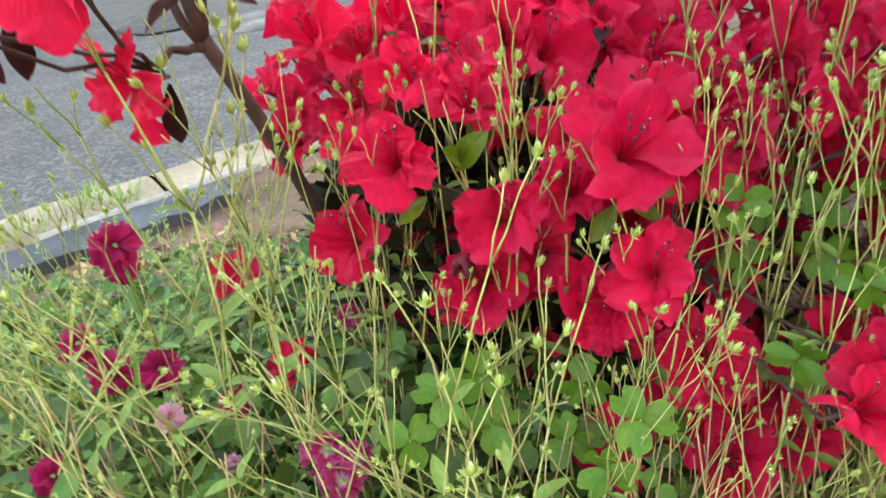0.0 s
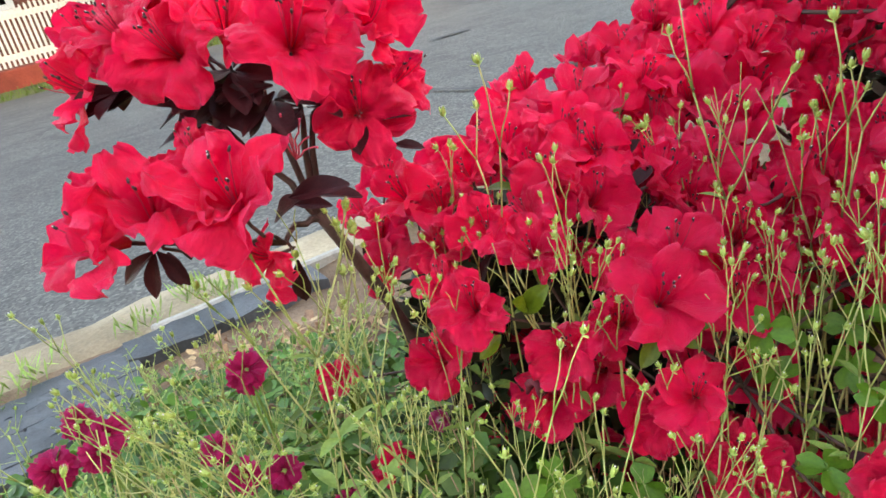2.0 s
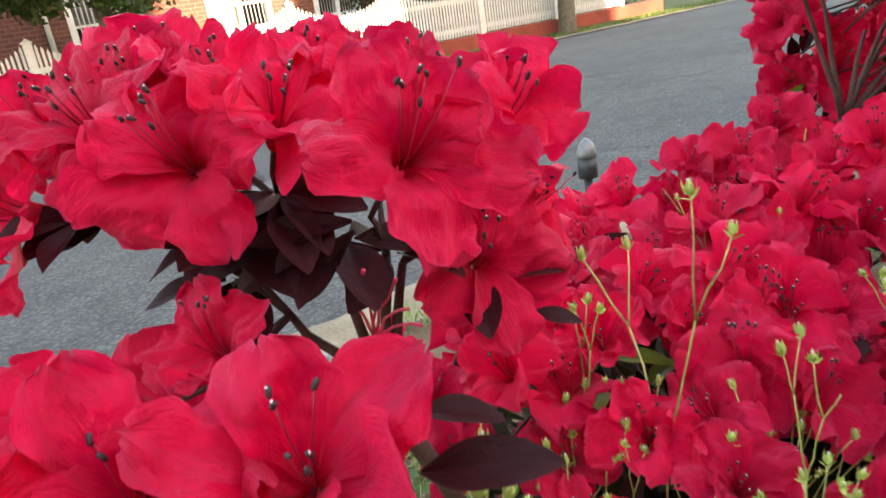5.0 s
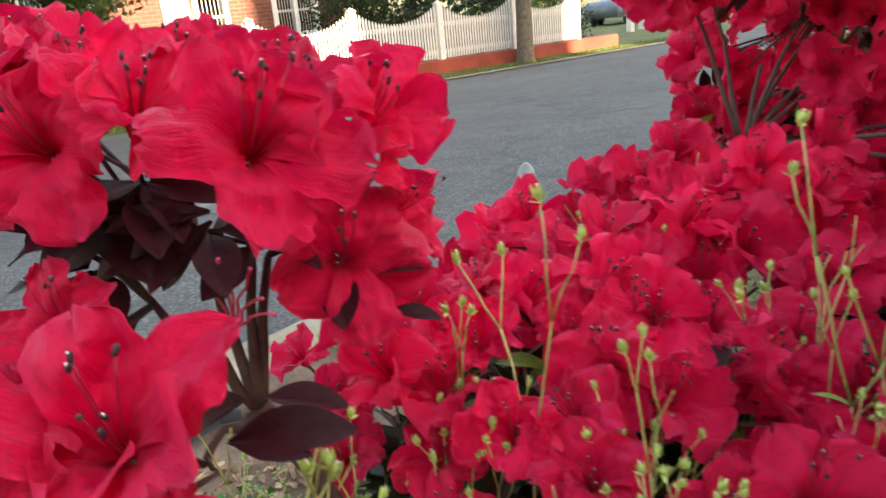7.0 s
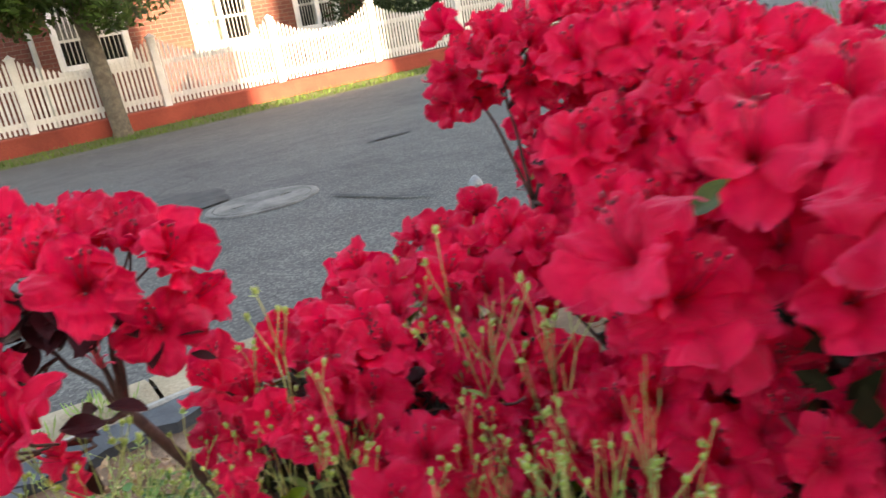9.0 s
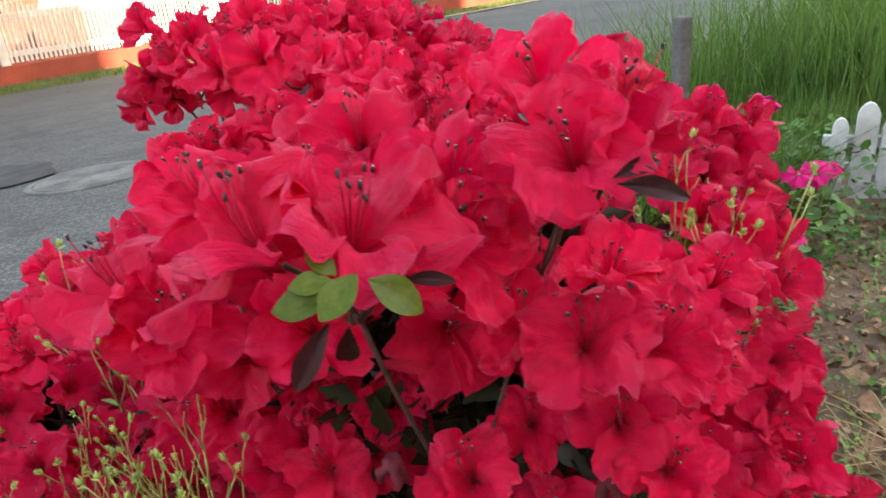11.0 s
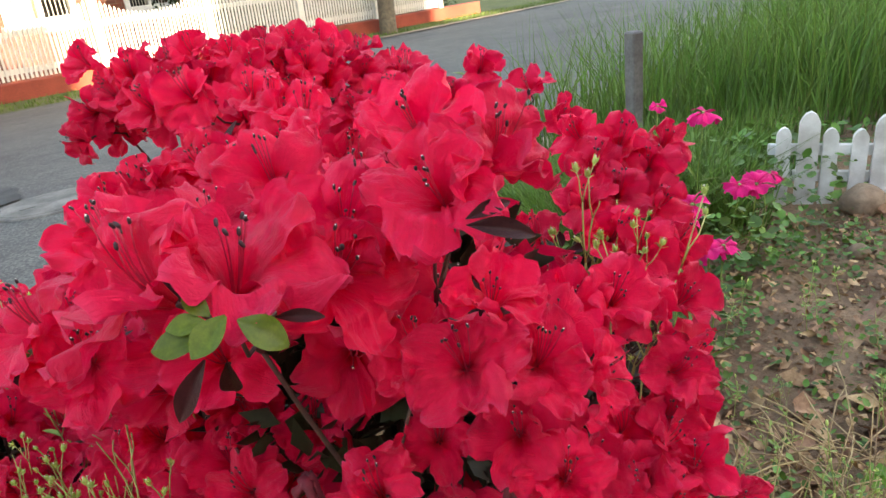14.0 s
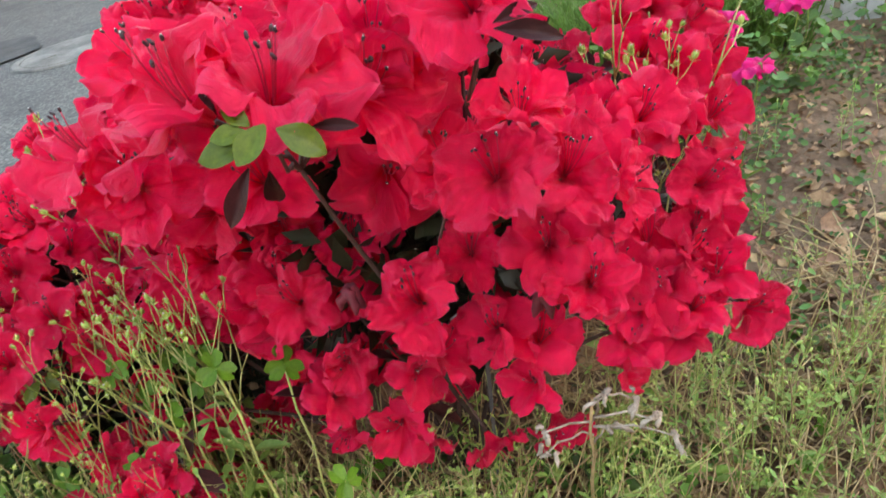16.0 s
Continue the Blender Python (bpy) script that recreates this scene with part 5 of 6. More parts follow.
NEAR_FILL = [  # x, y, z, yaw, tilt, size
    (0.414, 0.2, 1.11, -10, 31, 1.0), (0.24, 0.259, 1.072, -18, 48, 1.0), (0.26, 0.255, 1.086, -22, 46, 1.0),
    (0.248, 0.253, 1.052, -20, 50, 1.0), (0.156, 0.544, 1.11, 1, 36, 0.95), (0.197, 0.55, 1.117, -3, 36, 0.95),
    (0.179, 0.52, 1.099, -1, 38, 0.95), (0.268, 0.27, 1.115, 0, 15, 0.95), (0.338, 0.265, 1.12, 0, 15, 0.95),
    (0.29, 0.262, 1.065, 0, 15, 0.95), (0.325, 0.262, 1.07, 0, 15, 0.95), (0.242, 0.225, 1.235, -12, 36, 1.0),
    (0.286, 0.222, 1.239, 11, 41, 0.95), (0.435, 0.21, 1.16, 10, 30, 0.95), (0.47, 0.277, 1.137, -3, 42, 1.0),
    (0.452, 0.2, 1.08, 0, 35, 0.95), (0.33, 0.21, 1.03, -5, 25, 0.85), (0.40, 0.21, 1.0, -10, 25, 0.8),
]
near = Bush((0.36, 0.33), "dense crimson azalea bush with ruffled open flowers", 4)
NEAR_LOW = [  # x, y, z, yaw, tilt, size
    (0.486, 0.238, 1.068, -6, 41, 1.0), (0.508, 0.231, 1.06, -9, 42, 1.0), (0.487, 0.214, 1.05, -6, 44, 1.0),
    (0.468, 0.212, 1.044, -3, 45, 1.0), (0.523, 0.222, 1.048, -12, 44, 1.0), (0.501, 0.206, 1.039, -9, 46, 0.9),
    (0.492, 0.206, 1.02, -7, 48, 0.85), (0.46, 0.201, 1.028, -2, 48, 0.9), (0.407, 0.21, 1.036, 8, 46, 0.95),
    (0.382, 0.217, 1.046, 12, 43, 1.0), (0.347, 0.223, 1.033, 18, 43, 1.0), (0.279, 0.218, 1.019, 29, 42, 0.9),
]
for x, y, z, a, t_, k in NEAR_TOP:
    near.flower((x, y, z), outward(a, t_), k * 0.93, fine=True)
for x, y, z, a, t_, k in NEAR_SKIRT:
    near.flower((x, y, z), outward(a, t_), k * 0.78, fine=True)
for x, y, z, a, t_, k in NEAR_LEFT + SHOULDER + NEAR_LOW + NEAR_FILL:
    near.flower((x, y, z), outward(a, t_), k * 0.84)
near.clear = [(Vector((0.305, 0.175, 1.155)), 0.043), (Vector((0.30, 0.22, 1.12)), 0.035)]
near.fill((0.35, 0.36, 1.08), (0.13, 0.12, 0.14), 46, 0.042, -0.6, aim=(0.1, -0.7, 0.2))
near.fill((0.37, 0.26, 0.98), (0.12, 0.055, 0.055), 13, 0.044, -0.8, (0.65, 0.85), aim=(0.1, -0.9, 0.1))
near.fill((0.31, 0.29, 1.14), (0.095, 0.085, 0.095), 16, 0.040, -0.3)
near.wood(22, 0.0024)
NEAR_GREEN = [
    ((0.303, 0.116, 1.243), (0.292, 0.106, 1.237)),
    ((0.306, 0.116, 1.241), (0.321, 0.112, 1.232)),
    ((0.297, 0.122, 1.241), (0.29, 0.124, 1.249)),
    ((0.296, 0.12, 1.24), (0.284, 0.118, 1.242)),
    ((0.295, 0.116, 1.236), (0.278, 0.116, 1.237)),
]  # foot, tip of each leaf
NEAR_DARK = [
    ((0.293, 0.118, 1.228), (0.279, 0.114, 1.208)),
    ((0.316, 0.128, 1.234), (0.332, 0.126, 1.233)),
    ((0.298, 0.125, 1.222), (0.295, 0.135, 1.2)),
    ((0.384, 0.132, 1.254), (0.409, 0.13, 1.249)),
    ((0.385, 0.138, 1.254), (0.403, 0.142, 1.258)),
]
for foot, tip in NEAR_GREEN:
    near.blade_to(foot, tip, (0.05, -0.65, 0.85), True, 1.15)
for foot, tip in NEAR_DARK:
    near.blade_to(foot, tip, (0.1, -0.75, 0.7), False, 0.68)
near.rosettes(0.35, 0.12)
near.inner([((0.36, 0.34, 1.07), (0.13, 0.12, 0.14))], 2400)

# the low mound at the garden side
SIDE = [  # x, y, z, yaw, tilt, size
    (0.566, 0.432, 1.184, -21, 37, 1.0), (0.537, 0.411, 1.178, -32, 29, 0.95), (0.586, 0.422, 1.168, -9, 35, 1.0),
    (0.548, 0.391, 1.159, -22, 25, 1.0), (0.578, 0.392, 1.145, -4, 25, 1.0), (0.542, 0.337, 1.133, -16, 36, 1.0),
    (0.573, 0.353, 1.128, -5, 28, 1.0), (0.555, 0.304, 1.11, -3, 39, 1.0), (0.523, 0.289, 1.116, -24, 40, 1.05),
    (0.549, 0.281, 1.081, -2, 30, 1.0), (0.532, 0.265, 1.063, -10, 15, 1.0), (0.493, 0.27, 1.139, -12, 45, 1.0),
    (0.54, 0.449, 1.191, -32, 40, 0.95), (0.611, 0.445, 1.177, -2, 33, 0.95), (0.528, 0.354, 1.142, -21, 34, 1.0),
    (0.519, 0.384, 1.159, -31, 26, 0.95),
]
side = Bush((0.545, 0.46), "small crimson azalea mound at the garden side", 5)
for x, y, z, a, t_, k in SIDE:
    side.flower((x, y, z), outward(a, t_), k * 0.85)
side.fill((0.54, 0.47, 1.005), (0.085, 0.12, 0.12), 34, 0.036, -0.4, (0.7, 0.9))
side.wood(11, 0.0024)
side.rosettes(0.25, 0.3)
side.inner([((0.525, 0.47, 0.97), (0.08, 0.11, 0.12))], 700)


# ---- weeds, oxalis, pinks ----
def stalk_weed(seed, forks=3):
    """A mouse-ear weed a quarter metre high: forked thin stems, paired leaves, hairy green buds at the tips."""
    r = random.Random(seed)
    root = thing("chickweed", Matrix.Identity(4), "thin-stemmed green chickweed with closed buds", "weed", "chickweed in the bed")
    stem, buds, leaves = Mesh(), [], []
    node = Vector((0, 0, 0.16 + r.uniform(-0.03, 0.03)))
    low = bend((0, 0, -0.02), node, 0, 5, 0.0015, r)
    stem.tube(low, [0.00062, 0.0006, 0.00056, 0.00052, 0.0005, 0.00046], 4)
    for k in (2, 3, 4):
        for sgn in (1, -1):
            leaves.append((low[k], Vector((sgn, r.uniform(-0.6, 0.6), 0.55)), r.uniform(0.7, 1.0)))
    ends = [(node, Vector((0, 0, 1)))]
    for depth in range(forks):
        nxt = []
        for p, d in ends:
            n = 2 if r.random() < 0.85 else 3
            a0 = r.uniform(0, 6.28)
            for i in range(n):
                a = a0 + i * 6.28 / n
                q = (d + Vector((math.cos(a), math.sin(a), 0.2)) * r.uniform(0.14, 0.45)).normalized()
                L = (0.046 - 0.015 * depth) * r.uniform(0.45, 1.25)
                e = p + q * L
                stem.tube(bend(p, e, 0.0, 3, 0.0006, r), [0.00045 - 0.00008 * depth] * 2 + [0.0004 - 0.00008 * depth] * 2, 4)
                nxt.append((e, q))
            for sgn in (1, -1):
                leaves.append((p, Vector((sgn * math.cos(a0), sgn * math.sin(a0), 0.5)), r.uniform(0.35, 0.7)))
        ends = nxt
    part("stem", stem, STEM, root)
    for p, d in ends[:7]:
        d = (d + Vector((r.uniform(-0.5, 0.5), r.uniform(-0.5, 0.5), r.uniform(-0.3, 0.3)))).normalized()
        part("bud", BUDS[r.randrange(5)], None, root, m=facing(p, d, 0, r.uniform(0.38, 0.6)))
    for p, d, k in leaves[:7]:
        q = d.to_track_quat("Y", "Z").to_matrix().to_4x4()
        part("leaf", WEEDLEAF[r.randrange(2)], None, root, m=Matrix.Translation(p) @ q @ Matrix.Scale(k, 4))
    return root


def bud_mesh(k):
    """A pointed bud of five sepals, a little open at the tip, with two or three small leaves at its foot."""
    r = random.Random(40 + k)
    mesh = Mesh()
    mesh.blob((0, 0, 0.0028), (0.0018, 0.0018, 0.0032), None, 7, 5, 0)
    for i in range(5):
        m = Matrix.Rotation(i * 1.2566, 4, "Z")
        mesh.sheet(lambda u, v: (0.0012 * u * (1 - v) ** 0.7, 0.0018 + 0.0008 * math.sin(2.6 * v) + 0.0004 * (k % 3) * v, 0.0010 + 0.0064 * v), 2, 3, 0, m)
    mesh.blob((0, 0, 0.0064), 0.0008, None, 5, 3, 1)
    for j in range(2 + k % 2):
        q = facing((0, 0, -0.002), Vector((math.cos(3.0 * j + k), math.sin(3.0 * j + k), r.uniform(0.4, 1.2))), 0)
        mesh.sheet(lambda u, v: (0.0015 * u * math.sin(math.pi * min(1, v + 0.04)), 0.0004 * abs(u), 0.006 * v), 2, 4, 0, q)
    return mesh.made("bud", [BUD, POLLEN])


BUDS = [bud_mesh(k) for k in range(5)]
WEEDLEAF = [leaf_mesh("leaf", 0.017 + 0.004 * i, 0.0032, [WEED], 0.35, 0.3) for i in range(2)]
WEEDS = [stalk_weed(300 + i, 2 + (i % 2)) for i in range(8)]
WEED_H = 0.25


def plant_weed(i, base, tip):
    base, tip = Vector(base), Vector(tip)
    k = (tip - base).length / WEED_H
    m = facing(base, tip - base, i * 2.4, k)
    w = copy_thing(WEEDS[i % 8], Matrix.Identity(4))
    w.matrix_basis = m
    return w


rng = random.Random(77)
count = 0
TIPS = [
    (0.021, 0.342, 1.092), (0.080, 0.481, 1.089), (0.127, 0.377, 1.136), (0.087, 0.564, 1.155),
    (0.069, 0.651, 1.107), (0.087, 0.650, 1.099), (-0.018, 0.367, 1.087), (-0.037, 0.377, 1.092),
    (-0.046, 0.338, 1.068), (-0.040, 0.318, 1.055), (-0.068, 0.345, 1.052), (0.097, 0.453, 1.095),
    (0.136, 0.563, 1.135), (0.126, 0.408, 1.132), (0.127, 0.357, 1.087), (0.113, 0.333, 1.061),
    (0.107, 0.362, 1.056), (-0.089, 0.280, 1.114), (-0.099, 0.280, 1.120), (-0.110, 0.292, 1.129),
    (-0.096, 0.318, 1.112), (-0.194, 0.315, 1.057), (-0.048, 0.380, 1.093), (0.022, 0.351, 1.094),
    (0.141, 0.344, 1.064), (0.154, 0.345, 1.043),
]
MOUND_TIPS = [
    (-0.01, 0.378, 1.13), (0.015, 0.372, 1.109), (0.033, 0.359, 1.097), (0.006, 0.321, 1.088),
    (0.047, 0.311, 1.08), (0.027, 0.296, 1.071), (0.152, 0.37, 1.132), (0.159, 0.354, 1.115),
    (0.175, 0.338, 1.128), (0.184, 0.296, 1.126), (0.189, 0.274, 1.124), (0.173, 0.285, 1.1),
    (0.135, 0.329, 1.082), (0.156, 0.29, 1.085), (0.191, 0.258, 1.108), (0.112, 0.312, 1.069),
    (0.158, 0.263, 1.072), (0.067, 0.288, 1.071),
]
FRONT_TIPS = [
    (0.09, 0.301, 1.09), (0.125, 0.3, 1.081), (0.155, 0.297, 1.071), (0.098, 0.277, 1.065),
    (0.142, 0.271, 1.048), (0.106, 0.26, 1.032), (0.144, 0.248, 1.027), (0.081, 0.256, 1.03),
    (0.105, 0.227, 1.014), (0.147, 0.228, 1.011), (0.134, 0.208, 0.997),
]
SIDE_TIPS = [
    (0.503, 0.345, 1.19), (0.522, 0.348, 1.179), (0.524, 0.332, 1.168),
    (0.537, 0.316, 1.16), (0.493, 0.314, 1.167), (0.172, 0.234, 1.133),
    (0.215, 0.246, 1.144), (0.185, 0.21, 1.113),
]
for x, y, z in TIPS + MOUND_TIPS + FRONT_TIPS + SIDE_TIPS:
    b = (x + rng.uniform(-0.03, 0.03), y + rng.uniform(-0.03, 0.02))
    plant_weed(count, (b[0], b[1], bed_z(*b)), (x, y, z))
    count += 1
for n, (x0, x1, y0, y1), (h0, h1) in ((80, (-0.34, 0.02, 0.19, 0.40), (0.12, 0.27)), (50, (0.0, 0.28, 0.17, 0.29), (0.09, 0.21)), (50, (0.10, 0.70, 0.10, 0.25), (0.07, 0.19)), (44, (0.12, 0.74, 0.20, 0.32), (0.08, 0.19)), (30, (0.50, 1.00, 0.10, 0.55), (0.05, 0.11)), (12, (-0.6, -0.25, 0.35, 0.7), (0.06, 0.12))):
    for _ in range(n):
        x, y = rng.uniform(x0, x1), rng.uniform(y0, y1)
        h = rng.uniform(h0, h1)
        plant_weed(count, (x, y, bed_z(x, y)), (x + rng.gauss(0, 0.075), y + rng.uniform(-0.06, 0.05), bed_z(x, y) + h))
        count += 1
for w in WEEDS:
    for o_ in list(w.children_recursive) + [w]:
        bpy.data.objects.remove(o_)


def leaflet_mesh():
    """A heart-shaped leaflet, folded along its midline, tip notch outward."""
    mesh = Mesh()

    def f(u, v):
        w = 0.0085 * (math.sin(math.pi * min(1, 0.06 + 0.60 * v)) ** 0.9)
        y = 0.0150 * v + (0.0026 * math.sin(math.pi * abs(u)) - 0.0022 * (1 - abs(u))) * v ** 3
        return (u * w * (1 - 0.25 * max(0, v - 0.75) * 4 * abs(u) ** 3), y, 0.0022 * abs(u) - 0.0015 * v * v)
    mesh.sheet(f, 6, 7)
    return mesh.made("leaflet", [OXALIS])


LEAFLET = leaflet_mesh()


def oxalis(place, out, size, spin):
    root = thing("oxalis", Matrix.Translation((place[0], place[1], bed_z(place[0], place[1]))), "fresh green three-part oxalis leaf on a thin stalk", "oxalis", "oxalis in the bed")
    p = Vector(place) - root.location
    mesh = Mesh()
    mesh.tube(bend((rng.uniform(-0.02, 0.02), rng.uniform(-0.01, 0.02), -0.01), p, 0.01, 6, 0.002, rng), 0.0008, 5)
    part("stalk", mesh, STEM, root)
    for i in range(3):
        m = facing(p, out, spin + i * 2.094, size) @ Matrix.Rotation(rng.uniform(-0.25, 0.1), 4, "X")
        part("leaflet", LEAFLET, None, root, m=m)


CLOVER = [  # x, y, z, yaw, tilt, size
    (-0.014, 0.266, 0.945, -11, 60, 1.05), (0.003, 0.278, 0.943, 16, 58, 1.05), (0.007, 0.26, 0.931, 26, 59, 1.05),
    (0.052, 0.285, 0.928, -27, 58, 1.05), (0.04, 0.257, 0.92, 7, 63, 1.05), (-0.029, 0.249, 0.936, 36, 57, 1.05),
    (0.164, 0.311, 1.001, -44, 43, 1.05), (0.166, 0.309, 0.976, -24, 52, 1.05), (0.143, 0.327, 0.992, -8, 50, 1.05),
    (0.128, 0.306, 0.976, -39, 48, 1.05), (0.052, 0.229, 0.931, 2, 65, 1.05), (0.173, 0.362, 0.989, -11, 48, 1.05),
    (0.217, 0.215, 1.063, 20, 61, 1.05), (0.252, 0.226, 1.046, 36, 52, 1.05), (0.276, 0.17, 0.997, 46, 57, 1.05),
]
CLOVER += [
    (0.119, 0.296, 1.013, -30, 36, 1.05), (0.182, 0.301, 1.013, -11, 57, 1.05), (0.16, 0.264, 0.99, -30, 45, 1.05),
    (0.131, 0.248, 0.966, -8, 65, 1.05), (0.062, 0.22, 0.968, 5, 54, 1.05),
]
for x, y, z, a, t_, k in CLOVER:
    oxalis((x, y, z), outward(a + rng.gauss(0, 15), t_ + rng.gauss(0, 12)), k * rng.uniform(0.66, 0.86), rng.uniform(0, 6.28))
for _ in range(20):
    x, y = rng.uniform(-0.30, 0.30), rng.uniform(0.16, 0.36)
    oxalis((x, y, bed_z(x, y) + rng.uniform(0.03, 0.09)), outward(rng.uniform(-50, 50), rng.uniform(30, 80)), rng.uniform(0.6, 1.0), rng.uniform(0, 6.28))
for _ in range(14):
    x, y = rng.uniform(0.20, 0.95), rng.uniform(0.10, 0.5)
    oxalis((x, y, bed_z(x, y) + rng.uniform(0.02, 0.05)), outward(rng.uniform(-50, 50), rng.uniform(30, 80)), rng.uniform(0.6, 0.9), rng.uniform(0, 6.28))


def fringed_petal(mat, broad=1.0):
    mesh = Mesh()

    def f(u, v):
        w = (0.0013 + 0.0066 * v ** 1.2) * broad
        tooth = 0.0012 * math.sin(14 * u) * (v > 0.95)
        return (u * w, 0.002 + 0.0125 * v + tooth - 0.0015 * u * u * v, 0.0022 * math.sin(5 * u + 3) * v + 0.001 * v - 0.0035 * max(0, v - 0.5) ** 2 * 4)
    mesh.sheet(f, 10, 5)
    return mesh.made("petal", [mat])


PINK_PETALS = {k: fringed_petal(m, 1.35 if k in ("pink", "wine") else 1.0) for k, m in (("pink", PINK), ("wine", WINE), ("pale", PALE), ("magenta", MAGENTA))}
PINK_WORDS = {"pink": "bright pink dianthus flower on a grey-green stem", "wine": "dark wine-red dianthus flower on a leafy stem", "pale": "pale pink double dianthus flower on its stem", "magenta": "magenta dianthus flower with pale fringed edges"}
BLADE = leaf_mesh("leaf", 0.045, 0.0028, [LEAF], 0.4, 0.25)


def dianthus(place, out, colour, size=1.0, layers=1):
    x, y = place[0], place[1] + 0.02
    root = thing("dianthus", Matrix.Translation((x, y, bed_z(x, y))), PINK_WORDS[colour], "dianthus", "dianthus in the bed")
    p = Vector(place) - root.location
    mesh = Mesh()
    mesh.tube(bend((0, 0, -0.01), p - Vector(out).normalized() * 0.006, 0.0, 5, 0.003, rng), 0.0011, 5)
    part("stem", mesh, WEED, root)
    mesh = Mesh()
    mesh.tube([p - Vector(out).normalized() * 0.013, p - Vector(out).normalized() * 0.006, p], [0.0016, 0.0022, 0.0026], 6)
    part("calyx", mesh, WEED, root)
    for lay in range(layers):
        for i in range(5):
            m = facing(p, out, i * 1.2566 + lay * 0.6, size * (1 - 0.12 * lay)) @ Matrix.Rotation(0.35 * lay + rng.uniform(-0.6, 0.6), 4, "X") @ Matrix.Rotation(rng.uniform(-0.5, 0.5), 4, "Y")
            part("petal", PINK_PETALS[colour], None, root, m=m)
    for i in range(6):
        a = rng.uniform(0, 6.28)
        d = Vector((math.cos(a), math.sin(a), rng.uniform(0.3, 1.2)))
        part("leaf", BLADE, None, root, m=Matrix.Translation((0, 0, rng.uniform(0, max(0.02, p.z * 0.6)))) @ d.to_track_quat("Y", "Z").to_matrix().to_4x4())


# pinks: colour, rings of petals, and x, y, z, yaw, tilt, size
DIANTHUS = [
    ("magenta", 2, [(-0.068, 0.253, 0.928, 29, 63, 1.1), (-0.055, 0.251, 0.923, 40, 54, 1.0), (-0.06, 0.24, 0.924, 25, 60, 1.0), (-0.069, 0.356, 0.928, 21, 56, 0.7)]),
    ("pale", 3, [(-0.149, 0.282, 0.929, 36, 47, 0.75), (-0.112, 0.257, 0.921, 40, 61, 0.45)]),
    ("wine", 2, [(-0.214, 0.401, 0.946, 35, 37, 0.9), (-0.196, 0.323, 0.926, 46, 53, 1.0), (-0.174, 0.332, 0.919, 45, 46, 1.0), (-0.229, 0.354, 0.925, 37, 63, 1.0), (-0.124, 0.301, 0.918, 33, 53, 0.7), (-0.208, 0.267, 0.91, 51, 51, 0.8), (-0.286, 0.335, 0.961, 43, 48, 1.15), (-0.31, 0.345, 0.967, 41, 55, 1.0), (-0.31, 0.308, 0.959, 41, 52, 1.15), (-0.287, 0.322, 0.957, 49, 33, 1.0), (-0.186, 0.354, 0.987, 33, 44, 1.1)]),
    ("pink", 1, [(0.97, 1.023, 1.051, -29, 55, 1.35), (0.982, 0.923, 0.949, -39, 43, 1.15), (1.009, 0.918, 0.947, -26, 44, 1.15), (1.045, 0.939, 0.955, -12, 60, 1.1), (0.941, 1.134, 1.045, -25, 31, 0.7), (0.773, 0.646, 0.98, -38, 53, 1.0), (0.79, 0.644, 0.981, -21, 55, 0.95), (0.765, 0.697, 0.994, -35, 45, 0.95), (0.79, 0.722, 1.009, -20, 39, 0.95)]),
]
for colour, layers, spots in DIANTHUS:
    for x, y, z, a, t_, k in spots:
        dianthus((x, y, z), outward(a, t_ + (25 if colour == "pink" else rng.uniform(-40, 15) if colour == "wine" else 0)), colour, k * (1.45 if colour == "pink" else 0.82 if colour == "wine" else 0.72), layers)

# ---- ground cover ----
rng = random.Random(91)


def blades(mesh, n, where, height, width, lean):
    for _ in range(n):
        x, y = where()
        z = bed_z(x, y)
        h = rng.uniform(*height)
        a, l = rng.uniform(0, 6.28), rng.uniform(0, lean) * h
        b = rng.uniform(0, 6.28)
        dx, dy = width * math.cos(a), width * math.sin(a)
        lx, ly = l * math.cos(b), l * math.sin(b)
        k = len(mesh.v)
        mesh.v += [(x - dx, y - dy, z - 0.01), (x + dx, y + dy, z - 0.01), (x - dx * 0.8 + lx * 0.35, y - dy * 0.8 + ly * 0.35, z + h * 0.55), (x + dx * 0.8 + lx * 0.35, y + dy * 0.8 + ly * 0.35, z + h * 0.55), (x + lx, y + ly, z + h)]
        mesh.face((k, k + 1, k + 3, k + 2))
        mesh.face((k + 2, k + 3, k + 4))


def street_xy(s, w):
    p = STREET @ Vector((s, w, 0))
    return p.x, p.y


mesh = Mesh()


def meadow():
    """A place in the uncut grass, which lies behind the post and the border fence."""
    while True:
        x, y = street_xy(rng.uniform(1.7, 5.5), 1.15 - 2.2 * rng.random())
        if y > 1.86 - 0.55 * (x - 1.1) and y > 1.2:
            return x, y


blades(mesh, 17000, meadow, (0.16, 0.50), 0.0024, 0.75)
blades(mesh, 1500, lambda: (rng.uniform(0.95, 1.5), rng.uniform(1.35, 1.75)), (0.04, 0.16), 0.0022, 0.6)
blades(mesh, 5200, lambda: (rng.uniform(0.70, 1.12), rng.uniform(1.05, 1.5)), (0.05, 0.19), 0.0022, 1.2)
tagged(part("tall_grass", mesh, GRASS), "tall uncut green grass at the back of the bed", "grass", kind="stuff")

mesh = Mesh()


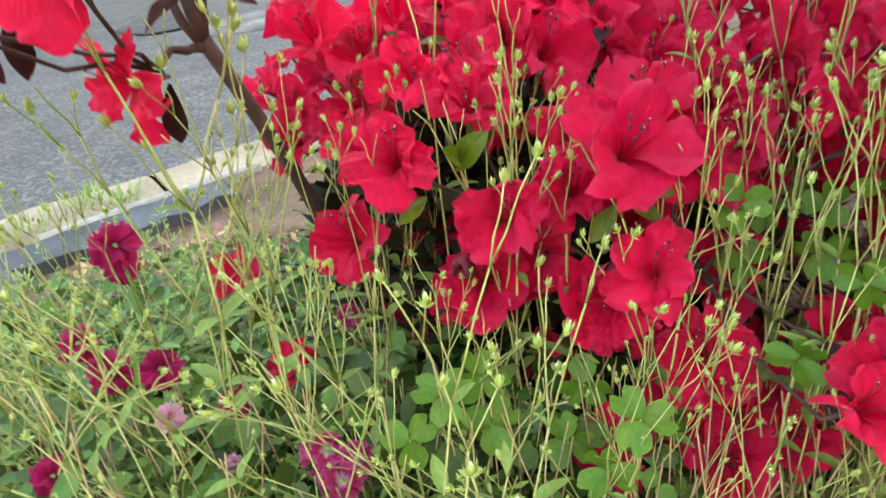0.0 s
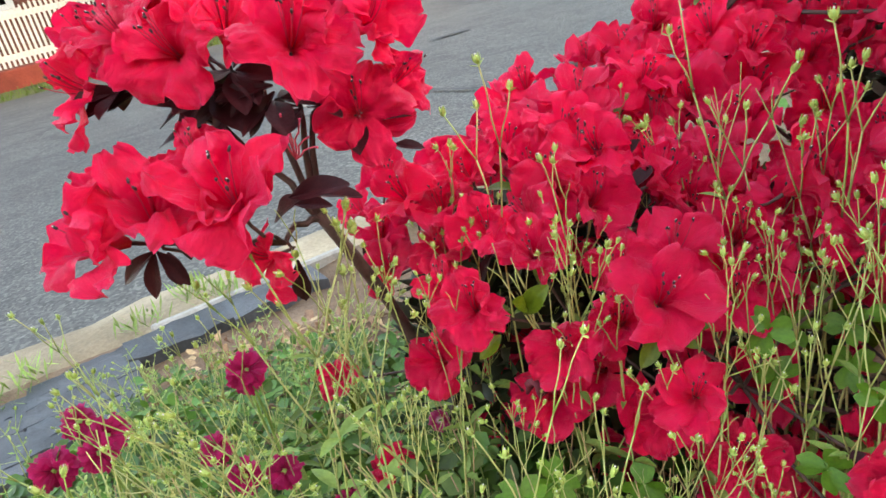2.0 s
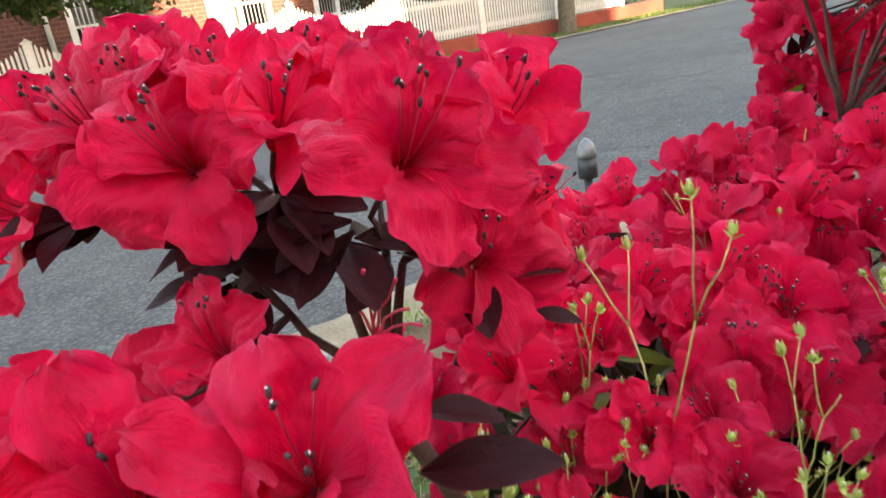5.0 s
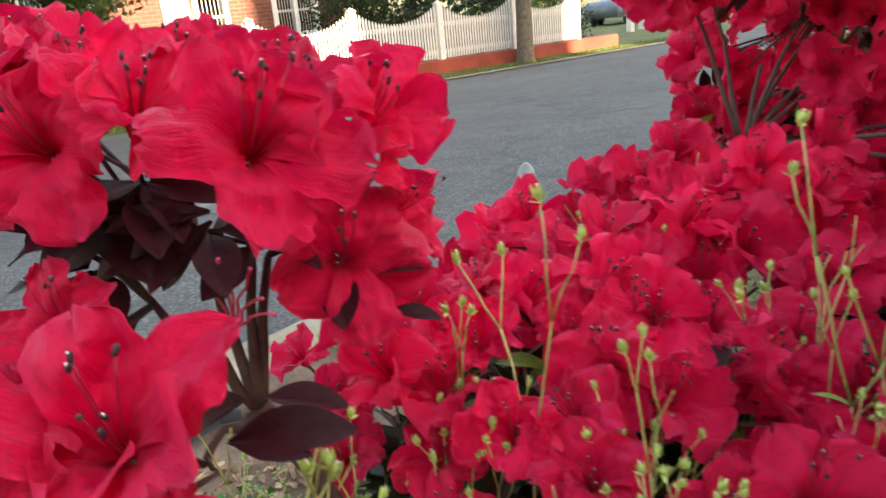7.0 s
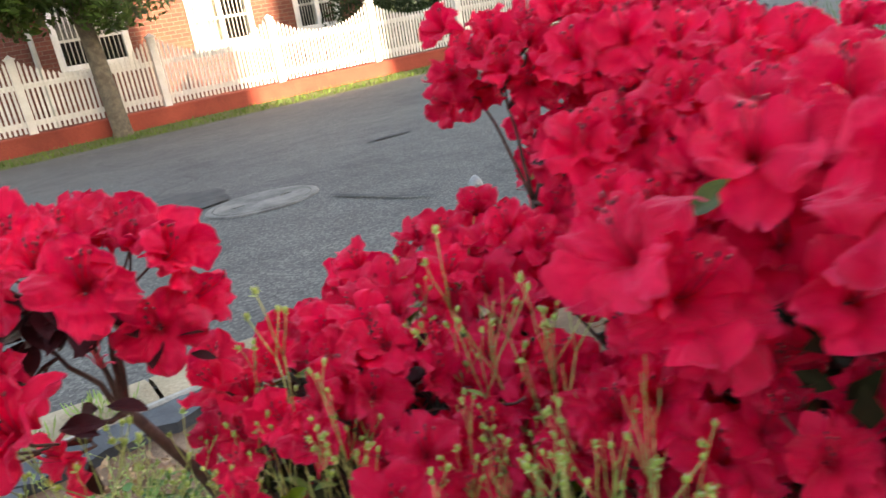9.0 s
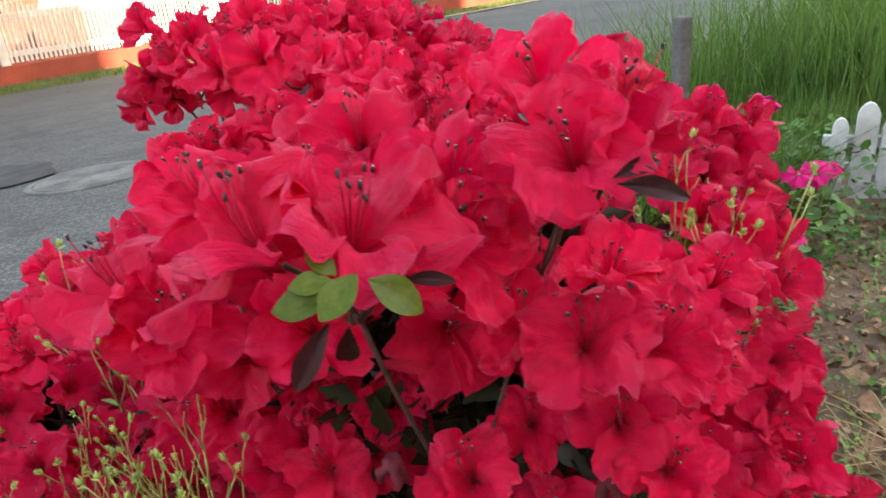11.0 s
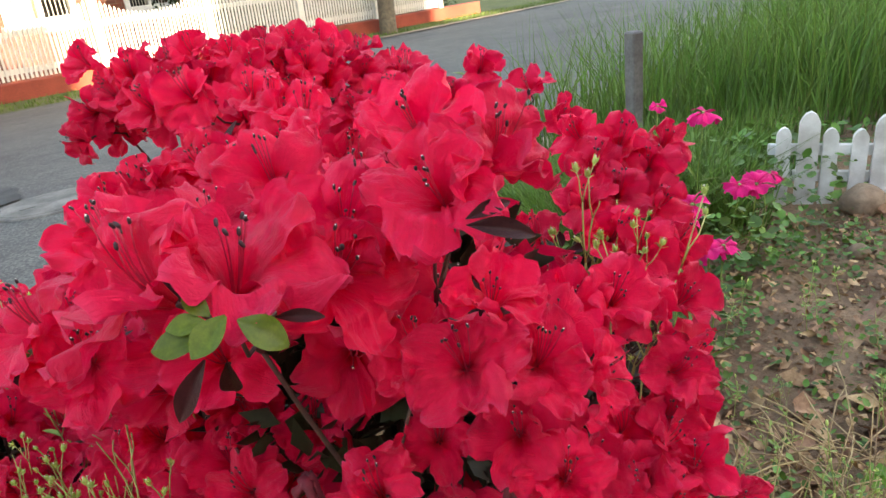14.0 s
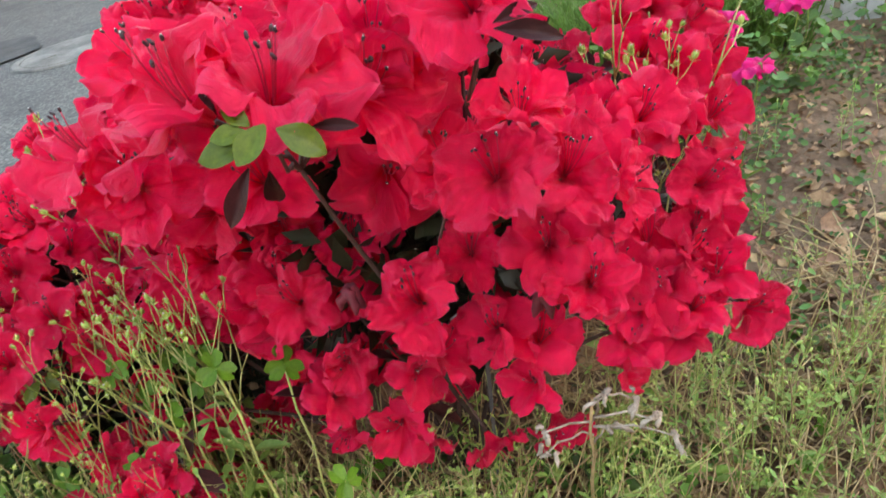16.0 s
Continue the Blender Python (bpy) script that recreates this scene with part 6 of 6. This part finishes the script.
def small_leaves(n, where, size, lift, mesh, rough=0.12, wide=(0.3, 0.48)):
    for _ in range(n):
        x, y = where()
        z = bed_z(x, y) + rng.uniform(*lift)
        u = Vector((rng.gauss(0, 1), rng.gauss(0, 1), rng.gauss(0, 0.5))).normalized()
        v = (Vector((rng.gauss(0, 0.5), rng.gauss(0, 0.5), 1)).cross(u)).normalized()
        L = rng.uniform(*size)
        W = L * rng.uniform(*wide)
        p = Vector((x, y, z))
        b = len(mesh.v)
        nn = u.cross(v)
        j = [1 + rough * rng.uniform(-1, 1) for _ in range(5)]
        c_ = nn * L * rough * rng.uniform(-0.6, 0.6)
        mesh.v += [tuple(p), tuple(p + u * L * 0.35 * j[4] + v * W * 0.9 * j[0]), tuple(p + u * L * 0.75 + v * W * 0.7 * j[1] + c_), tuple(p + u * L), tuple(p + u * L * 0.75 - v * W * 0.7 * j[2]), tuple(p + u * L * 0.35 - v * W * 0.9 * j[3] + c_), tuple(p + u * L * 0.5 - nn * L * 0.08)]
        for i in range(6):
            mesh.face((b + i, b + (i + 1) % 6, b + 6))


small_leaves(3600, lambda: (rng.uniform(-0.55, 0.05), rng.uniform(0.18, 0.55)), (0.006, 0.016), (0.0, 0.075), mesh)
small_leaves(1500, lambda: (rng.uniform(0.0, 0.55), rng.uniform(0.12, 0.32)), (0.006, 0.015), (0.0, 0.05), mesh)
small_leaves(1500, lambda: (rng.uniform(0.40, 1.5), rng.uniform(0.0, 1.2)), (0.005, 0.012), (0.0, 0.04), mesh)
small_leaves(2200, lambda: street_xy(rng.uniform(1.0, 2.0), rng.uniform(0.1, 0.75)), (0.010, 0.03), (0.0, 0.12), mesh)
small_leaves(1800, lambda: (rng.gauss(-0.22, 0.05), rng.gauss(0.40, 0.03)), (0.010, 0.024), (0.0, 0.07), mesh)
small_leaves(2600, lambda: (rng.uniform(-0.40, 0.10), rng.uniform(0.19, 0.36)), (0.008, 0.02), (0.02, 0.12), mesh)
small_leaves(3200, lambda: (rng.uniform(-0.55, 0.0), rng.uniform(0.36, 0.72)), (0.008, 0.02), (0.0, 0.07), mesh)
for _ in range(90):
    cx, cy = rng.uniform(0.55, 1.35), rng.uniform(0.15, 1.0)
    small_leaves(30, lambda: (rng.gauss(cx, 0.02), rng.gauss(cy, 0.02)), (0.006, 0.014), (0.0, 0.06), mesh)
tagged(part("low_weeds", mesh, LEAFY), "low green seedlings and leafy weeds over the soil", "weeds", kind="stuff")

mesh = Mesh()
small_leaves(340, lambda: (rng.uniform(0.30, 1.2), rng.uniform(0.05, 0.7)), (0.025, 0.05), (0.0, 0.016), mesh, 0.35, (0.25, 0.45))
small_leaves(5200, lambda: (rng.uniform(0.30, 1.5), rng.uniform(-0.1, 1.1)), (0.004, 0.024), (0.0, 0.014), mesh, 0.6, (0.08, 0.45))
small_leaves(4200, lambda: (rng.uniform(-0.55, 0.25), rng.uniform(0.25, 0.9)), (0.004, 0.024), (0.0, 0.014), mesh, 0.6, (0.08, 0.42))
tagged(part("leaf_litter", mesh, LITTER), "brown dead leaves and bark bits scattered on the soil", "leaf litter", kind="stuff")

mesh = Mesh()
for _ in range(1400):
    x, y = (rng.uniform(0.20, 0.95), rng.uniform(0.05, 0.46)) if rng.random() < 0.8 else (rng.uniform(-0.4, 0.25), rng.uniform(0.18, 0.45))
    a, L = rng.uniform(0, 6.28), rng.uniform(0.03, 0.10)
    z = bed_z(x, y)
    mesh.tube(bend((x, y, z + rng.uniform(0.0, 0.03)), (x + L * math.cos(a), y + L * math.sin(a), z + rng.uniform(0.0, 0.07)), 0.008, 3, 0.003, rng), 0.0008, 4)
for _ in range(900):
    x, y = (rng.uniform(0.05, 0.85), rng.uniform(0.12, 0.34)) if rng.random() < 0.6 else (rng.uniform(-0.34, 0.25), rng.uniform(0.19, 0.34))
    z, h = bed_z(x, y), rng.uniform(0.05, 0.17)
    e = (x + rng.uniform(-0.05, 0.05), y + rng.uniform(-0.04, 0.04), z + h)
    mesh.tube(bend((x, y, z - 0.01), e, 0.0, 3, 0.004, rng), [0.0007, 0.0006, 0.0005, 0.0004], 4)
tagged(part("dry_stalks", mesh, STRAW), "dry straw-coloured stalks lying across the bed", "straw", kind="stuff")

# a thicket of thin seedlings, too many to count
def thicket(mesh, n, where, height):
    for _ in range(n):
        x, y = where()
        z, h = bed_z(x, y), rng.uniform(*height)
        tip = Vector((x + rng.gauss(0, 0.18) * h, y + rng.gauss(0, 0.15) * h, z + h))
        mesh.tube(bend((x, y, z - 0.01), tip, 0.0, 3, 0.0012, rng), [0.0006, 0.0005, 0.0005, 0.0004], 4, 0, False)
        for i in range(rng.randint(2, 4)):
            a, b = rng.uniform(0, 6.28), rng.uniform(0.45, 1.0)
            p = Vector((x, y, z)).lerp(tip, b)
            d = Vector((math.cos(a), math.sin(a), rng.uniform(0.6, 1.6))).normalized()
            e = p + d * rng.uniform(0.008, 0.022)
            mesh.tube([p, e], 0.00035, 3, 0, False)
            k = rng.uniform(0.7, 1.2)
            q = d.to_track_quat("Z", "Y").to_matrix()
            mesh.blob(e + d * 0.002, Vector((0.0013, 0.0013, 0.0026)) * k, q, 5, 4, 1)
            for s_ in (1, -1):
                u = Vector((s_ * math.cos(a + 1.2), s_ * math.sin(a + 1.2), 0.35)) * rng.uniform(0.005, 0.011)
                v = u.cross(Vector((0, 0, 1))).normalized() * 0.0017
                c = len(mesh.v)
                mesh.v += [tuple(p), tuple(p + u * 0.5 + v), tuple(p + u), tuple(p + u * 0.5 - v)]
                mesh.face((c, c + 1, c + 2, c + 3), None, 2)


mesh = Mesh()
thicket(mesh, 190, lambda: (rng.uniform(0.12, 0.85), rng.uniform(0.06, 0.27)), (0.05, 0.15))
thicket(mesh, 110, lambda: (rng.uniform(0.12, 0.80), rng.uniform(0.20, 0.33)), (0.05, 0.16))
thicket(mesh, 130, lambda: (rng.uniform(0.50, 1.25), rng.uniform(0.15, 0.85)), (0.03, 0.09))
thicket(mesh, 150, lambda: (rng.uniform(-0.48, -0.24), rng.uniform(0.30, 0.48)), (0.03, 0.09))
thicket(mesh, 160, lambda: (rng.uniform(-0.42, -0.02), rng.uniform(0.20, 0.36)), (0.05, 0.14))
thicket(mesh, 190, lambda: (rng.uniform(-0.58, -0.02), rng.uniform(0.36, 0.74)), (0.04, 0.13))
tagged(part("seedling_thicket", mesh, [STEM, BUD, WEED]), "thicket of thin budding green weeds over the soil", "weeds", kind="stuff")

# clods and crumbs of soil
mesh = Mesh()
for _ in range(1500):
    x, y = (rng.uniform(0.45, 1.5), rng.uniform(0.0, 1.1)) if rng.random() < 0.75 else (rng.uniform(-0.5, 0.1), rng.uniform(0.3, 0.8))
    r = rng.uniform(0.002, 0.010) * rng.uniform(0.4, 1.0)
    mesh.blob((x, y, bed_z(x, y) + r * 0.1), (r, r * rng.uniform(0.6, 1.0), r * 0.5), Matrix.Rotation(rng.uniform(0, 6.28), 3, "Z"), 6, 4, 0, 0.25, rng)
tagged(part("soil_clods", mesh, SOIL), "crumbs and clods of dry brown soil", "soil", kind="stuff")

# a withered flower sprig that leans out from under the bush
foot = (0.44, 0.22)
sprig = thing("dried_sprig", Matrix.Translation((*foot, bed_z(*foot))), "withered grey-brown flower sprig with shrivelled heads", "dried plant")
r3 = random.Random(12)
mesh = Mesh()
mesh.tube(bend((0, 0, -0.01), (-0.01, -0.035, 0.20), 0.0, 6, 0.003, r3), [0.0016, 0.0015, 0.0014, 0.0013, 0.0012, 0.0011, 0.001], 6)
part("stem", mesh, STRAW, sprig)
for i in range(7):
    a, b = r3.uniform(-0.4, 1.5) if i < 5 else r3.uniform(2.5, 3.8), r3.uniform(0.72, 1.0)
    p = Vector((-0.01, -0.035, 0.20)) * b
    e = p + Vector((0.045 * math.cos(a), -0.01 + r3.uniform(-0.01, 0.01), 0.035 * math.sin(a) - 0.005)) * r3.uniform(0.5, 1.1)
    mesh = Mesh()
    mesh.tube(bend(p, e, 0.004, 4, 0.002, r3), [0.001, 0.0009, 0.0008, 0.0007, 0.0006], 5)
    part("twig", mesh, DRIED, sprig)
    mesh = Mesh()
    for j in range(3):
        c, s_ = e + Vector((r3.gauss(0, 0.003), r3.gauss(0, 0.003), r3.gauss(0, 0.003))), r3.uniform(0.6, 1.2)
        mesh.tube(bend(c, c + Vector((r3.gauss(0, 0.006), r3.gauss(0, 0.004), -0.008 * s_)), 0.003, 4, 0.0015, r3), [0.0008, 0.0022 * s_, 0.0016, 0.002 * s_, 0.0005], 5)
    part("shrivelled_head", mesh, DRIED, sprig)

# a plant tag stuck in the soil under the bush, and spent blossoms among the fresh ones
tag = thing("plant_tag", Matrix.Translation((0.372, 0.262, bed_z(0.372, 0.262))), "small white plastic plant tag under the azalea", "plant tag")
mesh = Mesh()
rise = 1.036 - bed_z(0.372, 0.262)
mesh.box(-0.0015, -0.0006, -0.02, 0.0015, 0.0006, rise - 0.03, bev=0.0003)
part("stake", mesh, GREYWOOD, tag, smooth=False, m=pose(0, 0, 0, 0, 2, 0))
mesh = Mesh()
mesh.box(-0.017, -0.0008, -0.008, 0.017, 0.0008, 0.012, bev=0.0006)
part("plate", mesh, PLASTIC, tag, smooth=False, m=pose(0.006, -0.002, rise - 0.014, -12, -28, 8))
for x, y, z, k in ((0.304, 0.212, 1.102, 1.0), (0.410, 0.205, 1.077, 1.1), (0.350, 0.205, 1.109, 0.9), (0.07, 0.30, 0.985, 0.9), (0.0, 0.31, 0.99, 0.8)):
    mesh = Mesh()
    for j in range(4):
        a = 1.57 * j + r3.uniform(-0.4, 0.4)
        e = Vector((0.007 * math.cos(a), -0.004 + 0.005 * math.sin(a), -0.011 - 0.004 * r3.random())) * k
        mesh.tube(bend((0, 0, 0), e, 0.003, 5, 0.0014, r3), [0.0010, 0.0030 * k, 0.0038 * k, 0.0026 * k, 0.0030 * k, 0.0008], 6)
    tagged(part("spent_blossom", mesh, SPENT, m=Matrix.Translation((x, y, z))), "shrivelled dark crimson spent azalea blossom", "blossom", "spent blossoms")

# tufts in the joints of the kerb
for s, w in ((-0.30, 1.19), (-0.16, 1.19), (0.02, 1.21), (0.12, 1.25), (0.16, 1.2), (-0.21, 1.14), (0.75, 1.24), (0.55, 1.17)):
    mesh = Mesh()
    x, y = street_xy(s, w)
    c = Vector((x, y, 0.672))
    for _ in range(40):
        a, h = rng.uniform(0, 6.28), rng.uniform(0.012, 0.04)
        p = c + Vector((rng.gauss(0, 0.02), rng.gauss(0, 0.02), 0))
        t = p + Vector((0.02 * math.cos(a), 0.03 * math.sin(a), h))
        d = Vector((-math.sin(a), math.cos(a), 0)) * 0.0022
        b = len(mesh.v)
        mesh.v += [tuple(p), tuple(p.lerp(t, 0.6) + d), tuple(t), tuple(p.lerp(t, 0.6) - d)]
        mesh.face((b, b + 1, b + 2, b + 3))
    tagged(part("grass_tuft", mesh, WEED), "small green weed tuft growing against the kerb", "weed", "tufts along the kerb")

# ---- the garden side ----
base = (1.283, 1.155)
edge = thing("garden_fence", pose(base[0], base[1], bed_z(*base) - 0.005, 0, 0, -31) @ Matrix.Scale(1.1, 4), "small white plastic picket border fence in the soil", "fence")
for i, (x, h) in enumerate(((-0.049, 0.15), (-0.008, 0.178), (0.028, 0.148), (0.075, 0.146), (0.113, 0.172), (0.150, 0.145), (0.197, 0.147), (0.235, 0.175), (0.272, 0.146), (0.32, 0.146))):
    mesh = Mesh()
    hw, t_ = (0.0172, 0.006) if h > 0.16 else (0.0125, 0.006)
    ring = [(-hw, -0.03), (hw, -0.03), (hw, h - hw * 1.3)] + [(hw * math.cos(a), h - hw * 1.3 + hw * 1.3 * math.sin(a) ** 1.5) for a in (0.35, 0.7, 1.1, 1.57, 2.04, 2.44, 2.79)] + [(-hw, h - hw * 1.3)]
    n = len(ring)
    mesh.v += [(x + a, -t_, b) for a, b in ring] + [(x + a, t_, b) for a, b in ring]
    mesh.face(tuple(range(n)))
    mesh.face(tuple(range(n, 2 * n))[::-1])
    for j in range(n):
        k = (j + 1) % n
        mesh.face((j, n + j, n + k, k))
    part("picket", mesh, PLASTIC, edge, smooth=False)
for z in (0.045, 0.095):
    mesh = Mesh()
    mesh.box(-0.075, 0.0065, z, 0.345, 0.014, z + 0.022, bev=0.003)
    part("rail", mesh, PLASTIC, edge, smooth=False)

r2 = random.Random(5)
for x, y, r in ((1.335, 1.065, 0.046), (1.12, 1.08, 0.024), (1.19, 0.89, 0.02)):
    mesh = Mesh()
    mesh.blob((0, 0, 0), (r, r * 0.85, r * 0.7), None, 12, 8, rough=0.10, rng=r2)
    tagged(part("rock", mesh, ROCK, m=Matrix.Translation((x, y, bed_z(x, y) + r * 0.45))), "rough brown stone half sunk in the soil", "rock", "stones in the bed")

px, py = 1.148, 1.69
stake = Mesh()
stake.box(-0.018, -0.018, -0.1, 0.018, 0.018, 0.385, bev=0.004)
tagged(part("wooden_post", stake, GREYWOOD, m=pose(px, py, bed_z(px, py), 1, -2, 20), smooth=False), "weathered grey wooden post standing in grass", "post")

# a small garden light on a stake among the flowers
lx, ly = 0.126, 1.50
lamp = thing("stake_light", Matrix.Translation((lx, ly, bed_z(lx, ly))), "small garden stake light with a pale grey cap", "lamp")
mesh = Mesh()
top = 0.90 - bed_z(lx, ly)
mesh.tube([(0, 0, -0.02), (0, 0, top - 0.06)], 0.009, 10)
part("stake", mesh, RUBBER, lamp)
mesh = Mesh()
mesh.tube([(0, 0, top - 0.06), (0, 0, top - 0.02)], 0.019, 14)
part("lens", mesh, RUBBER, lamp)
mesh = Mesh()
mesh.tube([(0, 0, top - 0.02), (0, 0, top - 0.012), (0, 0, top + 0.006), (0, 0, top + 0.016)], [0.020, 0.020, 0.014, 0.005], 18)
part("cap", mesh, GREYCAP, lamp)
